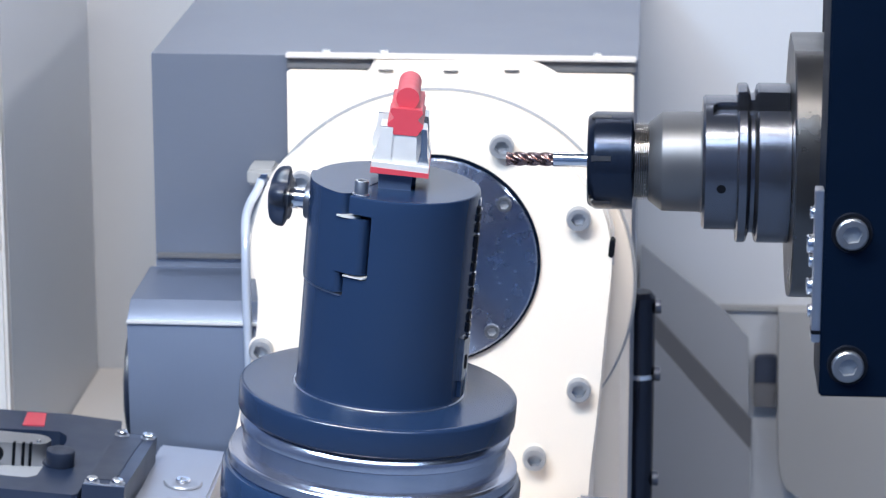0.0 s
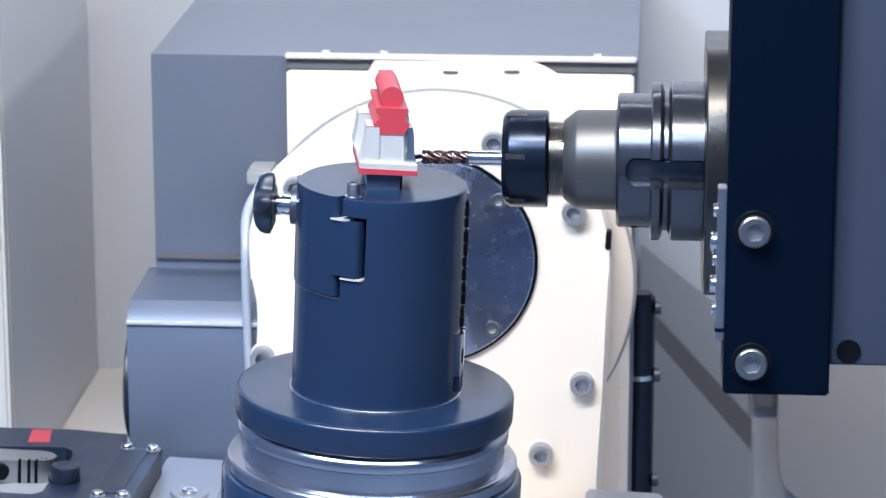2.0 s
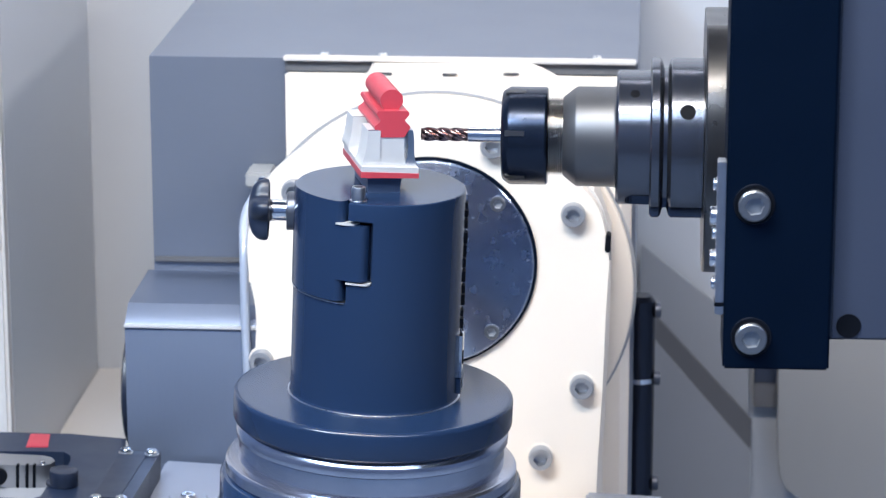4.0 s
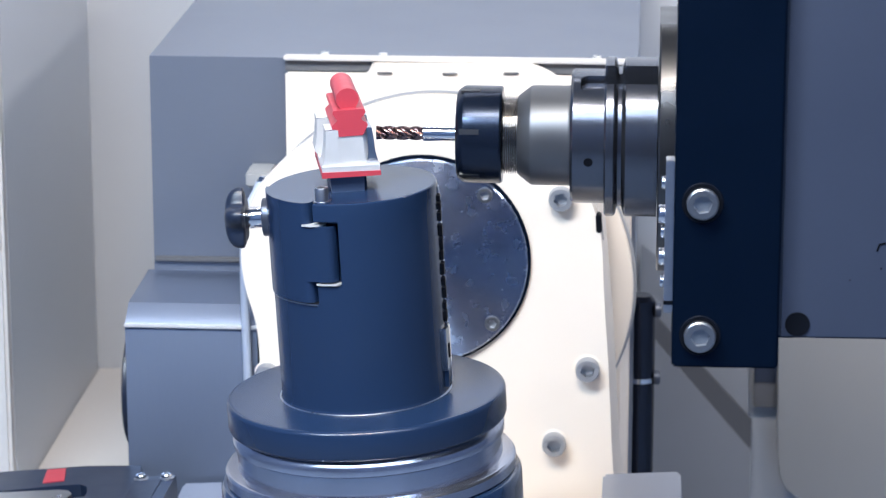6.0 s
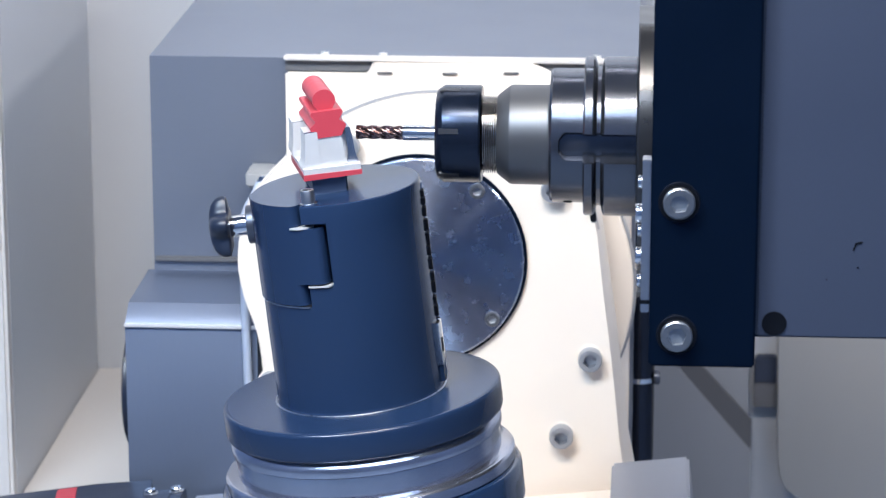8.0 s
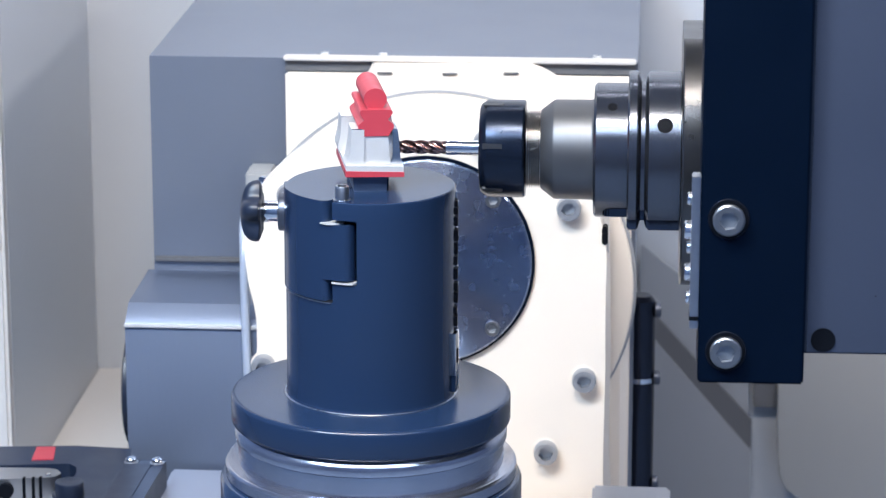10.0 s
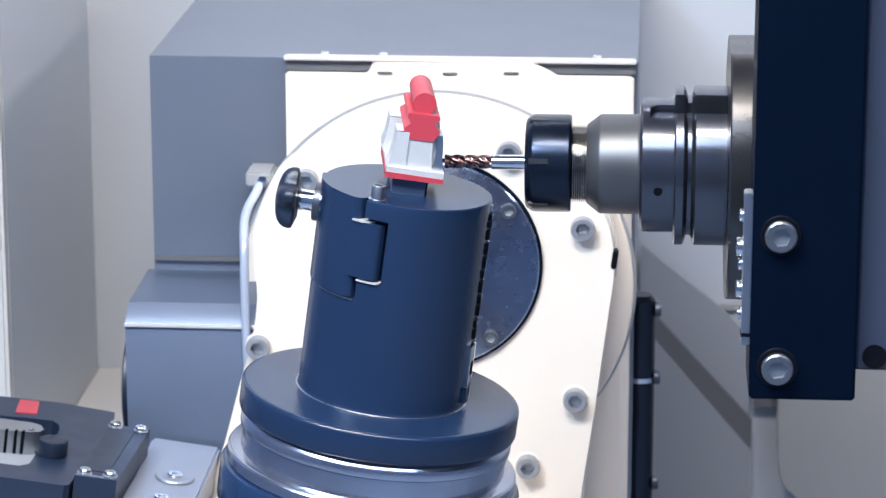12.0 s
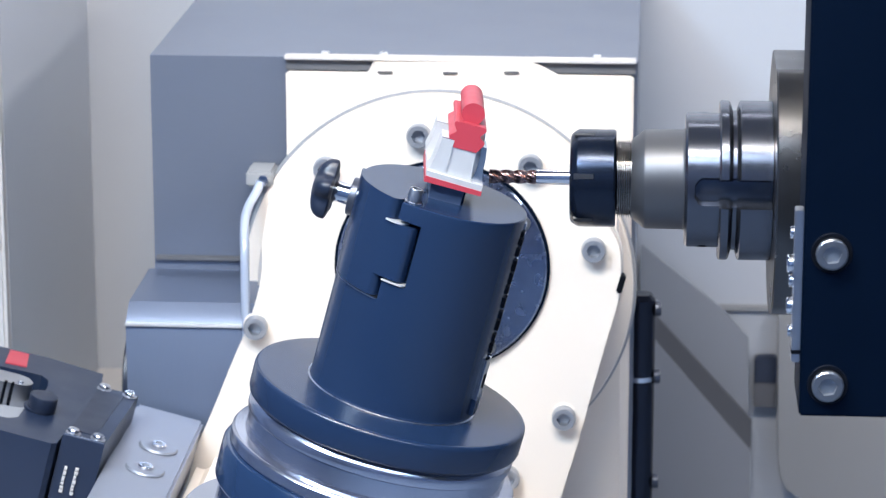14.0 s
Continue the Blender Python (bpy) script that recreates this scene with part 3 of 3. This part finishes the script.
# ---- the turbine blade blank ----
def turbine_blade():
    bl = thing("turbine_blade", "small silver turbine blade with a red-coated fir-tree root", "turbine blade")
    y0, y1 = -0.031, 0.026
    c = 0.0035
    bulb = [(c + 0.0073 * math.cos(a), 0.2494 + 0.0069 * math.sin(a)) for a in [radians(-48 + 276 * k / 22) for k in range(23)]]
    right = [(c + 0.0102, 0.2428), (c + 0.0105, 0.2414), (c + 0.0076, 0.2376), (c + 0.0078, 0.2368), (c + 0.0113, 0.2338), (c + 0.0112, 0.2324), (c + 0.0080, 0.2272), (c + 0.0078, 0.2268)]
    left = [(c - 0.0082, 0.2268), (c - 0.0084, 0.2272), (c - 0.0113, 0.2324), (c - 0.0114, 0.2338), (c - 0.0080, 0.2368), (c - 0.0078, 0.2376), (c - 0.0102, 0.2414), (c - 0.0100, 0.2428)]
    crest = [(c - 0.0094, 0.2436), (c + 0.0095, 0.2436)]
    root = part("root", prism(left + crest + right, y0 - 0.0008, y1, "y", 0.0004), RED, bl, "red-coated fir-tree root")
    part("root_head", prism(bulb + [(c - 0.0052, 0.2434), (c + 0.0052, 0.2434)], y0 + 0.0046, y1 - 0.0005, "y", 0.0005), RED, root, "rounded red root head")
    part("core", prism([(c - 0.0080, 0.2268), (c + 0.0076, 0.2268), (c + 0.0086, 0.2120), (c + 0.0096, 0.2085), (c - 0.0098, 0.2085)], y0 - 0.0002, y1 - 0.001, "y", 0.0004), SILVER, bl, "silver blade neck")
    part("platform", prism([(-0.0158, 0.2048), (0.0204, 0.2040), (0.0205, 0.2078), (-0.0158, 0.2090)], y0 - 0.004, y1 + 0.003, "y", 0.0006), SILVER, bl, "silver platform")
    part("edge_band", prism([(-0.0162, 0.2018), (0.0208, 0.2012), (0.0208, 0.2042), (-0.0162, 0.2056)], y0 - 0.0045, y1 + 0.0035, "y", 0.0005), RED, bl, "red band round the platform edge")
    for ya, yb, top, out in ((y0 - 0.0012, y0 + 0.021, 0.2312, -0.0128), (y1 - 0.021, y1 + 0.001, 0.2315, -0.0158)):
        # each wing sweeps out of the platform in a hollow curve
        sweep = [(v.x, v.z) for v in bend([(-0.0160, 0, 0.2087), (out - 0.0016, 0, 0.2118), (out - 0.0002, 0, 0.2185), (out + 0.0006, 0, 0.2250), (out + 0.0010, 0, top)], 4)]
        wing = part("wing", prism(sweep + [(-0.0040, top), (-0.0040, 0.2087)], ya, yb, "y", 0.0004), SILVER, bl, "upright silver wing")
        # A thin bright strip runs along the wing's top edge.
        part("wing_edge", prism([(out + 0.0009, top - 0.0002), (out + 0.0009, top + 0.0005), (-0.0052, top + 0.0005), (-0.0052, top - 0.0002)], ya + 0.0002, ya + 0.0012, "y", 0.0001), CHROME, wing, "thin bright top edge")
        hollow = [(v.x, v.z) for v in bend([(0.0110, 0, 0.2082), (0.0130, 0, 0.2100), (0.0142, 0, 0.2150), (0.0142, 0, 0.2240), (0.0138, 0, top)], 4)]
        flare = [(v.x, v.z) for v in bend([(0.0172, 0, top - 0.0005), (0.0182, 0, 0.2240), (0.0187, 0, 0.2150), (0.0204, 0, 0.2078)], 4)]
        part("wing", prism(hollow + flare, ya + 0.003, yb, "y", 0.0004), BRIGHT, bl, "polished upright silver wing")
        part("web", block(0.0095, 0.0145, ya + 0.006, yb - 0.001, 0.2080, top - 0.004, 0.0006), SILVER, bl)
    part("stub", prism([(-0.0100, 0.186), (0.0098, 0.186), (0.0108, 0.2016), (-0.0110, 0.2016)], -0.030, 0.016, "y", 0.005, 5), SEAT, bl, "dull blue seat under the platform")
    part("stub_rib", block(0.0098, 0.0128, -0.018, 0.012, 0.186, 0.2012, 0.0006), NAVY, bl)
    return bl


# ---- the clamp on the table ----
def table_clamp():
    cl = thing("table_clamp", "black toggle clamp with a red pad, bolted to the steel table", "clamp")
    low, top = -0.1640, -0.1125
    outline = [(-0.345, 0.344), (-0.262, 0.3535), (-0.2190, 0.3500), (-0.2165, 0.330), (-0.2225, 0.180), (-0.226, 0.176), (-0.345, 0.172), (-0.345, 0.200), (-0.2640, 0.2025), (-0.2580, 0.210), (-0.2575, 0.232),
               (-0.2520, 0.260), (-0.2512, 0.290), (-0.2535, 0.303), (-0.2600, 0.3100), (-0.275, 0.3085), (-0.345, 0.296)]
    part("base", prism(outline, low, top, "z", 0.0012), CLAMP, cl, "black base plate with a cut-out")
    part("pocket_floor", prism([(-0.3449, 0.2003), (-0.2642, 0.2028), (-0.2583, 0.2105), (-0.2578, 0.232), (-0.2530, 0.260), (-0.2530, 0.2900), (-0.3449, 0.2900)], low + 0.0003, -0.1300, "z", 0.0004), GUARD, cl, "dull grey floor of the cut-out")
    # bar across the base, with its four screws and printed lines
    bar = part("bar", prism([(-0.2169, 0.3045), (-0.1850, 0.3075), (-0.1896, 0.1866), (-0.2204, 0.1850)], low, -0.1068, "z", 0.0012), CLAMP, cl, "black bar with four screws")
    part("bar_plate", prism([(-0.2150, 0.2960), (-0.1945, 0.2970), (-0.1985, 0.1990), (-0.2175, 0.1985)], -0.1069, -0.1062, "z", 0.0003), RUBBER, bar, "dull raised plate on the bar")
    for x, y in ((-0.2108, 0.3010), (-0.1910, 0.3005), (-0.2143, 0.1925), (-0.1960, 0.1940)):
        washer = part("screw_washer", chamfered(0.0056, -0.1069, -0.1060, 0.0003, 32), ZINC, bar, at=pose(x, y, 0))
        cap_screw(washer, pose(0, 0, -0.1062), 0.0042, 0.0030, CHROME, "screw")
    part("end_strip", prism([(-0.2196, 0.1872), (-0.1904, 0.1888), (-0.1904, 0.1872), (-0.2196, 0.1856)], -0.1069, -0.1060, "z", 0.0002), STEEL, bar, "thin bright front edge")
    rnd = random.Random(8)
    for x in (-0.2125, -0.2045):
        z = -0.1500
        while z < -0.1290:
            h = rnd.uniform(0.0016, 0.0034)
            part("marking", block(x - 0.0012, x + rnd.uniform(0.0006, 0.0014), 0.1835, 0.1851 + (x + 0.2204) * 0.052, z, z + h, 0.0001), PALE, bar)
            z += h + 0.0012
    part("red_pad", prism([(-0.2925, 0.3455), (-0.2779, 0.3472), (-0.2740, 0.3182), (-0.2902, 0.3150)], top - 0.0003, top + 0.0008, "z", 0.0004), RED, cl, "red pad")
    # slotted steel lever lying in the cut-out, and its knob
    lever = part("lever", prism([(-0.3448, 0.2945), (-0.2740, 0.2975), (-0.2665, 0.2945), (-0.2622, 0.2870), (-0.2640, 0.2795), (-0.2690, 0.2755), (-0.3448, 0.2625)], -0.1299, top + 0.0006, "z", 0.0016, 3), ZINC, cl, "dull steel lever with three slots")
    for x, y in ((-0.2877, 0.2722), (-0.2808, 0.2734), (-0.2755, 0.2743)):
        part("slot", block(x - 0.0011, x + 0.0011, y - 0.0012, y + 0.0030, -0.1297, top + 0.0010, 0.0003), HOLE, lever)
    # Added chrome stud that draws the glint on the lever.
    part("glint_dot", chamfered(0.0022, top, top + 0.0022, 0.0006, 24), CHROME, lever, "small bright stud standing for a glint", at=pose(-0.2705, 0.2800, 0))
    part("eye", lathe([(0.002, 0.2655), (0.0060, 0.2655), (0.0060, 0.2700), (0.002, 0.2700)], 32, "y"), HOLE, lever, at=pose(-0.3010, 0, -0.1205))
    part("lever_knob", chamfered(0.0106, top, top + 0.0125, 0.0014, 40), RUBBER, cl, "black round knob", at=pose(-0.2460, 0.2360, 0))
    part("knob_foot", chamfered(0.0120, top - 0.0002, top + 0.0022, 0.0006, 40), RUBBER, cl, at=pose(-0.2475, 0.2380, 0))
    return cl


# ---- the spindle head ----
AXIS = (-0.010, 0.0625)  # y and z of the spindle line


def end_mill(parent):
    """A four-flute cutter: a lobed section twisted along its length."""
    bm = bmesh.new()
    seg, rows = 48, 60
    x0, x1 = 0.0408, 0.0700
    rings = []
    for j in range(rows + 1):
        x = x0 + (x1 - x0) * j / rows
        ring = []
        for k in range(seg):
            a = 2 * math.pi * k / seg
            w = ((a * 4 / (2 * math.pi)) % 1.0)
            r = 0.0044 * (1.0 - 0.40 * math.sin(math.pi * min(1, w * 1.25)) ** 1.5 if w < 0.8 else 1.0)
            b = a + 2 * math.pi * (x - x0) / 0.034
            ring.append(bm.verts.new((x, r * math.cos(b), r * math.sin(b))))
        rings.append(ring)
    for p, q in zip(rings, rings[1:]):
        for k in range(seg):
            bm.faces.new((p[k], p[(k + 1) % seg], q[(k + 1) % seg], q[k]))
    bm.faces.new(rings[0])
    bm.faces.new(rings[-1][::-1])
    part("cutter", bm, COPPER, parent, "copper-coloured fluted cutter")
    part("shank", lathe([(0.003, 0.0698), (0.0047, 0.0706), (0.0048, 0.0715), (0.0048, 0.094), (0.003, 0.094)], 40, "x"), CHROME, parent, "bright steel shank")


def spindle_head():
    sp = thing("spindle_head", "black spindle head with a grey slide and a steel tool holder", "milling spindle")
    part("front_block", block(0.2275, 0.2866, -0.250, -0.190, -0.0148, 0.32, 0.0012), BLACK, sp, "black front block")
    part("housing", block(0.246, 0.30, -0.1899, 0.16, -0.0148, 0.32, 0.002), BLACK, sp, "black spindle housing")
    slide = part("slide", block(0.2868, 0.62, -0.244, 0.15, 0.0017, 0.32, 0.0012), SLIDE, sp, "grey painted slide")
    part("plug_hole", lathe([(0.0040, -0.2443), (0.0069, -0.2446), (0.0069, -0.2435), (0.0040, -0.2435)], 36, "y"), HOLE, slide, at=pose(0.2971, 0, 0.0098))
    part("chip", prism([(0.3400, 0.0525), (0.3412, 0.0560), (0.3445, 0.0568), (0.3442, 0.0578), (0.3405, 0.0570), (0.3392, 0.0528)], -0.2443, -0.2438, "y"), HOLE, slide, "small dark paint chip")
    part("chip", prism([(0.3420, 0.0420), (0.3430, 0.0425), (0.3427, 0.0435), (0.3418, 0.0430)], -0.2443, -0.2438, "y"), HOLE, slide)
    part("chip", prism([(0.3250, 0.0355), (0.3257, 0.0355), (0.3257, 0.0362), (0.3250, 0.0362)], -0.2443, -0.2438, "y"), HOLE, slide)
    for z in (0.0799, 0.0038):
        well = part("bolt_well", lathe([(0.0075, -0.2504), (0.0108, -0.2506), (0.0113, -0.2506), (0.0117, -0.2500), (0.0117, -0.2495), (0.0075, -0.2495)], 48, "y"), OXIDE, sp, at=pose(0.2430, 0, z))
        # A near-black ring paints the shade between bolt and well.
        part("well_shadow", lathe([(0.0080, -0.2506), (0.0109, -0.2508), (0.0109, -0.2500), (0.0080, -0.2500)], 48, "y"), HOLE, well)
        cap_screw(well, front_at(0, -0.2504, 0, 8), 0.0089, 0.0042, BOLT, "bolt", BOLT_SOCKET)
    flange = lathe([(0.04, 0.2185), (0.0832, 0.2185), (0.0840, 0.2195), (0.0840, 0.2458), (0.04, 0.2458)], 160, "x")
    for v in flange.verts:
        v.co.z = min(v.co.z, 0.0777)
    part("nose_flange", flange, NOSE, sp, "dark turned steel nose flange with a flat top", at=pose(0, AXIS[0], AXIS[1]))
    edge = part("edge_plate", block(0.2225, 0.2274, -0.247, -0.235, 0.0156, 0.1029, 0.0005), ZINC, sp, "narrow steel edge plate")
    for z, r in ((0.0891, 0.0036), (0.0712, 0.0054), (0.0613, 0.0036), (0.0469, 0.0050), (0.0325, 0.0036)):
        cap_screw(edge, pose(0.2227, -0.241, z, 0, -90, 0), r, r * 0.7, CHROME, "screw")
    part("edge_gap", block(0.2223, 0.2274, -0.2475, -0.2345, 0.0205, 0.0228, 0.0002), HOLE, edge)
    profile = [(0.02, 0.1635), (0.0405, 0.1640), (0.0423, 0.1656)]
    profile += [(0.0423, 0.1700 + 0.0005 * k) for k in range(13)]
    profile += [(0.0423, 0.1850), (0.0490, 0.1852), (0.0502, 0.1862), (0.0502, 0.1908), (0.0490, 0.1920), (0.0440, 0.1935), (0.0440, 0.1958), (0.0490, 0.1972), (0.0502, 0.1984), (0.0502, 0.2180), (0.03, 0.2184)]
    seg = 240
    turned = lathe(profile, seg, "x")
    for v in turned.verts:
        r = math.hypot(v.co.y, v.co.z)
        if v.co.x > 0.1699 and r > 0.0385:
            for a0 in (63, 243):
                dy, dz = -math.cos(radians(a0)), math.sin(radians(a0))
                across, along = v.co.y * dz - v.co.z * dy, v.co.y * dy + v.co.z * dz
                reach = 0.0085 if v.co.x > 0.1765 else math.sqrt(max(0.0, 0.0085 ** 2 - (0.0065 * (0.1765 - v.co.x) / 0.005) ** 2)) if v.co.x > 0.1701 else 0
                if along > 0 and abs(across) < reach:
                    v.co.y *= 0.0375 / r
                    v.co.z *= 0.0375 / r
    holder = part("tool_holder", turned, HOLDER, sp, "turned steel tool holder", at=pose(0, AXIS[0], AXIS[1]))
    part("holder_body", lathe([(0.02, 0.1306), (0.0248, 0.1308), (0.0256, 0.1315), (0.0309, 0.1384), (0.0314, 0.1394), (0.0315, 0.1622), (0.0318, 0.1632), (0.0326, 0.1640), (0.02, 0.1641)], 120, "x"), BLAST, holder, "blasted steel holder body")
    nut = part("collet_nut", lathe([(0.012, 0.0935), (0.0262, 0.0922), (0.0280, 0.0930), (0.0302, 0.0962), (0.0308, 0.0975), (0.0308, 0.1196), (0.0300, 0.1208), (0.02, 0.1212)], 96, "x"), NUT, holder, "black collet nut")
    for k in range(6):
        a = radians(60 * k + 15)
        slot = block(0.0948, 0.1075, -0.0020, 0.0020, 0.0282, 0.0311, 0.0004)
        bmesh.ops.rotate(slot, verts=slot.verts, cent=(0, 0, 0), matrix=Matrix.Rotation(a, 3, "X"))
        part("nut_slot", slot, NOSE, holder)
    thread = []
    for k in range(7):
        x = 0.1214 + 0.00138 * k
        thread += [(0.0226, x), (0.0228, x + 0.0002), (0.0247, x + 0.00065), (0.0247, x + 0.00085), (0.0228, x + 0.0013)]
    part("thread", lathe([(0.01, 0.121)] + thread + [(0.02, 0.1318)], 96, "x"), THREAD, holder, "bare steel thread")
    for a0, x, r, q in ((-10, 0.1755, 0.0028, 0.0420), (172, 0.1755, 0.0028, 0.0420), (151, 0.2080, 0.0048, 0.0499)):
        hole = lathe([(r * 0.4, q - 0.003), (r, q - 0.003), (r, q + 0.00055), (r * 0.4, q + 0.00055)], 24, "z")
        bmesh.ops.translate(hole, verts=hole.verts, vec=(x, 0, 0))
        bmesh.ops.rotate(hole, verts=hole.verts, cent=(0, 0, 0), matrix=Matrix.Rotation(radians(90 - a0), 3, "X"))
        part("hole", hole, HOLE, holder)
    end_mill(holder)
    return sp, holder


# ---- guards and boxes behind ----
def surroundings():
    g = thing("guard_panel", "dull grey angled sheet-metal guard behind the column", "guard")
    part("sheet", prism([(0.1246, -0.2405), (0.2015, -0.3015), (0.2293, -0.3319), (0.2352, -0.60), (0.1246, -0.60)], 0.930, 0.936, "y", 0.001), GUARD, g)
    part("lower_sheet", prism([(0.1246, -0.315), (0.2342, -0.4422), (0.2342, -0.60), (0.1246, -0.60)], 0.920, 0.9295, "y", 0.001), GUARD, g)
    # This dark strip paints the diagonal shadow that crosses the guard.
    part("shadow_band", prism([(0.1246, -0.2915), (0.2342, -0.4123), (0.2342, -0.4422), (0.1246, -0.315)], 0.923, 0.9285, "y", 0.001), DARKGREY, g, "dark strip painting the shadow across the guard")
    b = thing("junction_box", "small dark grey box fixed to the back wall", "box")
    part("body", block(0.2355, 0.2572, 0.937, 0.9495, -0.402, -0.352, 0.002), SLIDE, b)
    part("lid", block(0.2352, 0.2573, 0.933, 0.9368, -0.402, -0.378, 0.001), DARKGREY, b)
    h = thing("hopper", "warm grey round-shouldered sheet hopper", "hopper")
    part("body", prism([(0.2565, -0.303), (0.2590, -0.4100), (0.2602, -0.4435), (0.2625, -0.4676), (0.2694, -0.4825), (0.2877, -0.4936), (0.3179, -0.5027), (0.9, -0.55), (0.9, -0.303)], 0.925, 0.9495, "y", 0.008, 3), HOPPER, h)
    part("foot", block(0.36, 0.88, 0.930, 0.9495, -0.62, -0.515, 0.002), HOPPER, h)
    w = thing("wall_rail", "thin grey seam rail along the back wall", "rail")
    part("rail", block(0.150, 0.257, 0.944, 0.9496, -0.309, -0.303, 0.001), HOPPER, w)


def lamp_fitting(name, label, sx, sy, at, drop=0.0, group="workshop ceiling lamps"):
    ob = thing(name, label, "lamp", group)
    ob.matrix_basis = at
    part("casing", block(-sx / 2 - 0.02, sx / 2 + 0.02, -sy / 2 - 0.02, sy / 2 + 0.02, 0.012, 0.05, 0.004), GUARD, ob)
    part("diffuser", block(-sx / 2, sx / 2, -sy / 2, sy / 2, 0.004, 0.0115, 0.001), DIFFUSER, ob, "glowing lamp diffuser")
    if drop:
        way = at.to_3x3().inverted() @ Vector((0, 0, 1))
        part("stem", tube([way * 0.04, way * 0.2, way * (drop + 0.003)], 0.012), GUARD, ob)


column = machine_column()
cradle = swivel_cradle()
fixture = rotary_fixture()
blade = turbine_blade()
clamp = table_clamp()
spindle, holder = spindle_head()
surroundings()
for lamp_eye, lamp_target, lamp_x, lamp_y, lamp_watts, lamp_tint in LAMPS:
    lamp_fitting("unseen_lamp", "slim unseen lamp hung from the ceiling to light the work space", lamp_x, lamp_y, look(lamp_eye, lamp_target), 1.8 - lamp_eye[2], "machine lamps")
# Made-up fittings for the two fill lights.
lamp_fitting("unseen_fill_lamp", "unseen flat fill lamp added at the ceiling", 1.6, 0.5, pose(-0.6, -1.6, 1.751))
lamp_fitting("unseen_fill_lamp", "unseen flat fill lamp added at the ceiling", 1.6, 0.5, pose(0.9, -1.6, 1.751))


# ---- what moves ----
def motions():
    # seconds, lean of the cradle, slide of the column in mm, turn of the fixture
    rows = [
        (0, 5.07, 0, 0), (0.5, 5.04, 0, 0.09), (1, 4.66, 5.7, 0.73), (1.5, 2.73, 2.4, 2.11),
        (2, 2.53, -2.3, 5.42), (2.5, 2.55, -8.4, 9.68), (3, 2.42, -11.7, 11.23), (3.2, 2.42, -11.5, 11.3),
        (3.9, 2.42, -11, 11.2), (4.2, 2.1, -10.8, 10.6), (4.7, 0.6, -10.3, 9.2), (5.5, -1.88, -9.9, 7.35),
        (6, -3.42, -9.6, 6.36), (6.5, -5.09, -9.7, 5.46), (7, -6.84, -9, 5.47), (7.5, -7.51, -9.2, 7.88),
        (8, -6.74, -9.4, 9.42), (10.5, 2.11, -10, 6.29), (11, 3.87, -10.1, 5.79), (11.5, 5.67, -9.5, 5.25),
        (12, 7.54, -8.7, 4.03), (12.5, 9.34, -8, 3.53), (13, 11.11, -8.1, 3.09), (13.5, 12.97, -7.3, 2.32),
        (14, 14.81, -6.4, 1.71),
    ]
    # seconds, shift of the spindle head in mm: across and up
    shifts = [
        (0, 0, 0), (0.1, -12, -0.2), (0.2, -30.3, -0.6), (0.3, -34.6, -0.6),
        (0.4, -36.2, -0.7), (0.5, -38, -0.7), (1, -47.3, -0.4), (1.5, -54.3, 0.3),
        (2, -53.4, 0.3), (2.5, -52.5, 0.3), (3, -53, 1.9), (3.2, -53.4, 5.1),
        (3.9, -53.6, 15.1), (4.1, -54.6, 15.2), (5.3, -72.3, 14.8), (5.5, -75.2, 14.9),
        (6, -82.3, 15.6), (6.5, -89.6, 16.1), (7, -97.1, 15.9), (7.5, -98.3, 16.4),
        (8, -95.2, 15.8), (10.5, -60.2, 4.2), (11, -53, 2.1), (11.5, -46, 0.1),
        (12, -38.9, -2.3), (12.5, -31.9, -4.6), (13, -24.7, -6.9), (13.5, -17.8, -9.2),
        (14, -10.7, -11.6),
    ]
    walk(column, [(t, pose(0, y / 1000, 0)) for t, a, y, f in rows])
    swing = [(t, pose(PIVOT[0], y / 1000, PIVOT[1], 0, a, 0), f) for t, a, y, f in rows]
    walk(cradle, [(t, m) for t, m, f in swing])
    walk(clamp, [(t, m) for t, m, f in swing])
    walk(fixture, [(t, m @ pose(0, 0, 0, 0, 0, f)) for t, m, f in swing])
    # the blade turns a little further than the fixture and shifts a little across it
    walk(blade, [(t, pose(PIVOT[0], y / 1000, PIVOT[1], 0, a, 0) @ pose(-(0.14 * f + 0.38 * max(0, 2 - a)) / 1000, 0, 0, 0, 0, 1.18 * f + 2.7) @ pose(-0.0008, 0.009, -0.0024))
                 for t, a, y, f in rows])
    walk(spindle, [(t, pose(x / 1000, 0, z / 1000)) for t, x, z in shifts])
    # the tool turns a third of a turn a second
    walk(holder, [(k / 2, pose(0, AXIS[0], AXIS[1], 60 * k)) for k in range(29)])


motions()
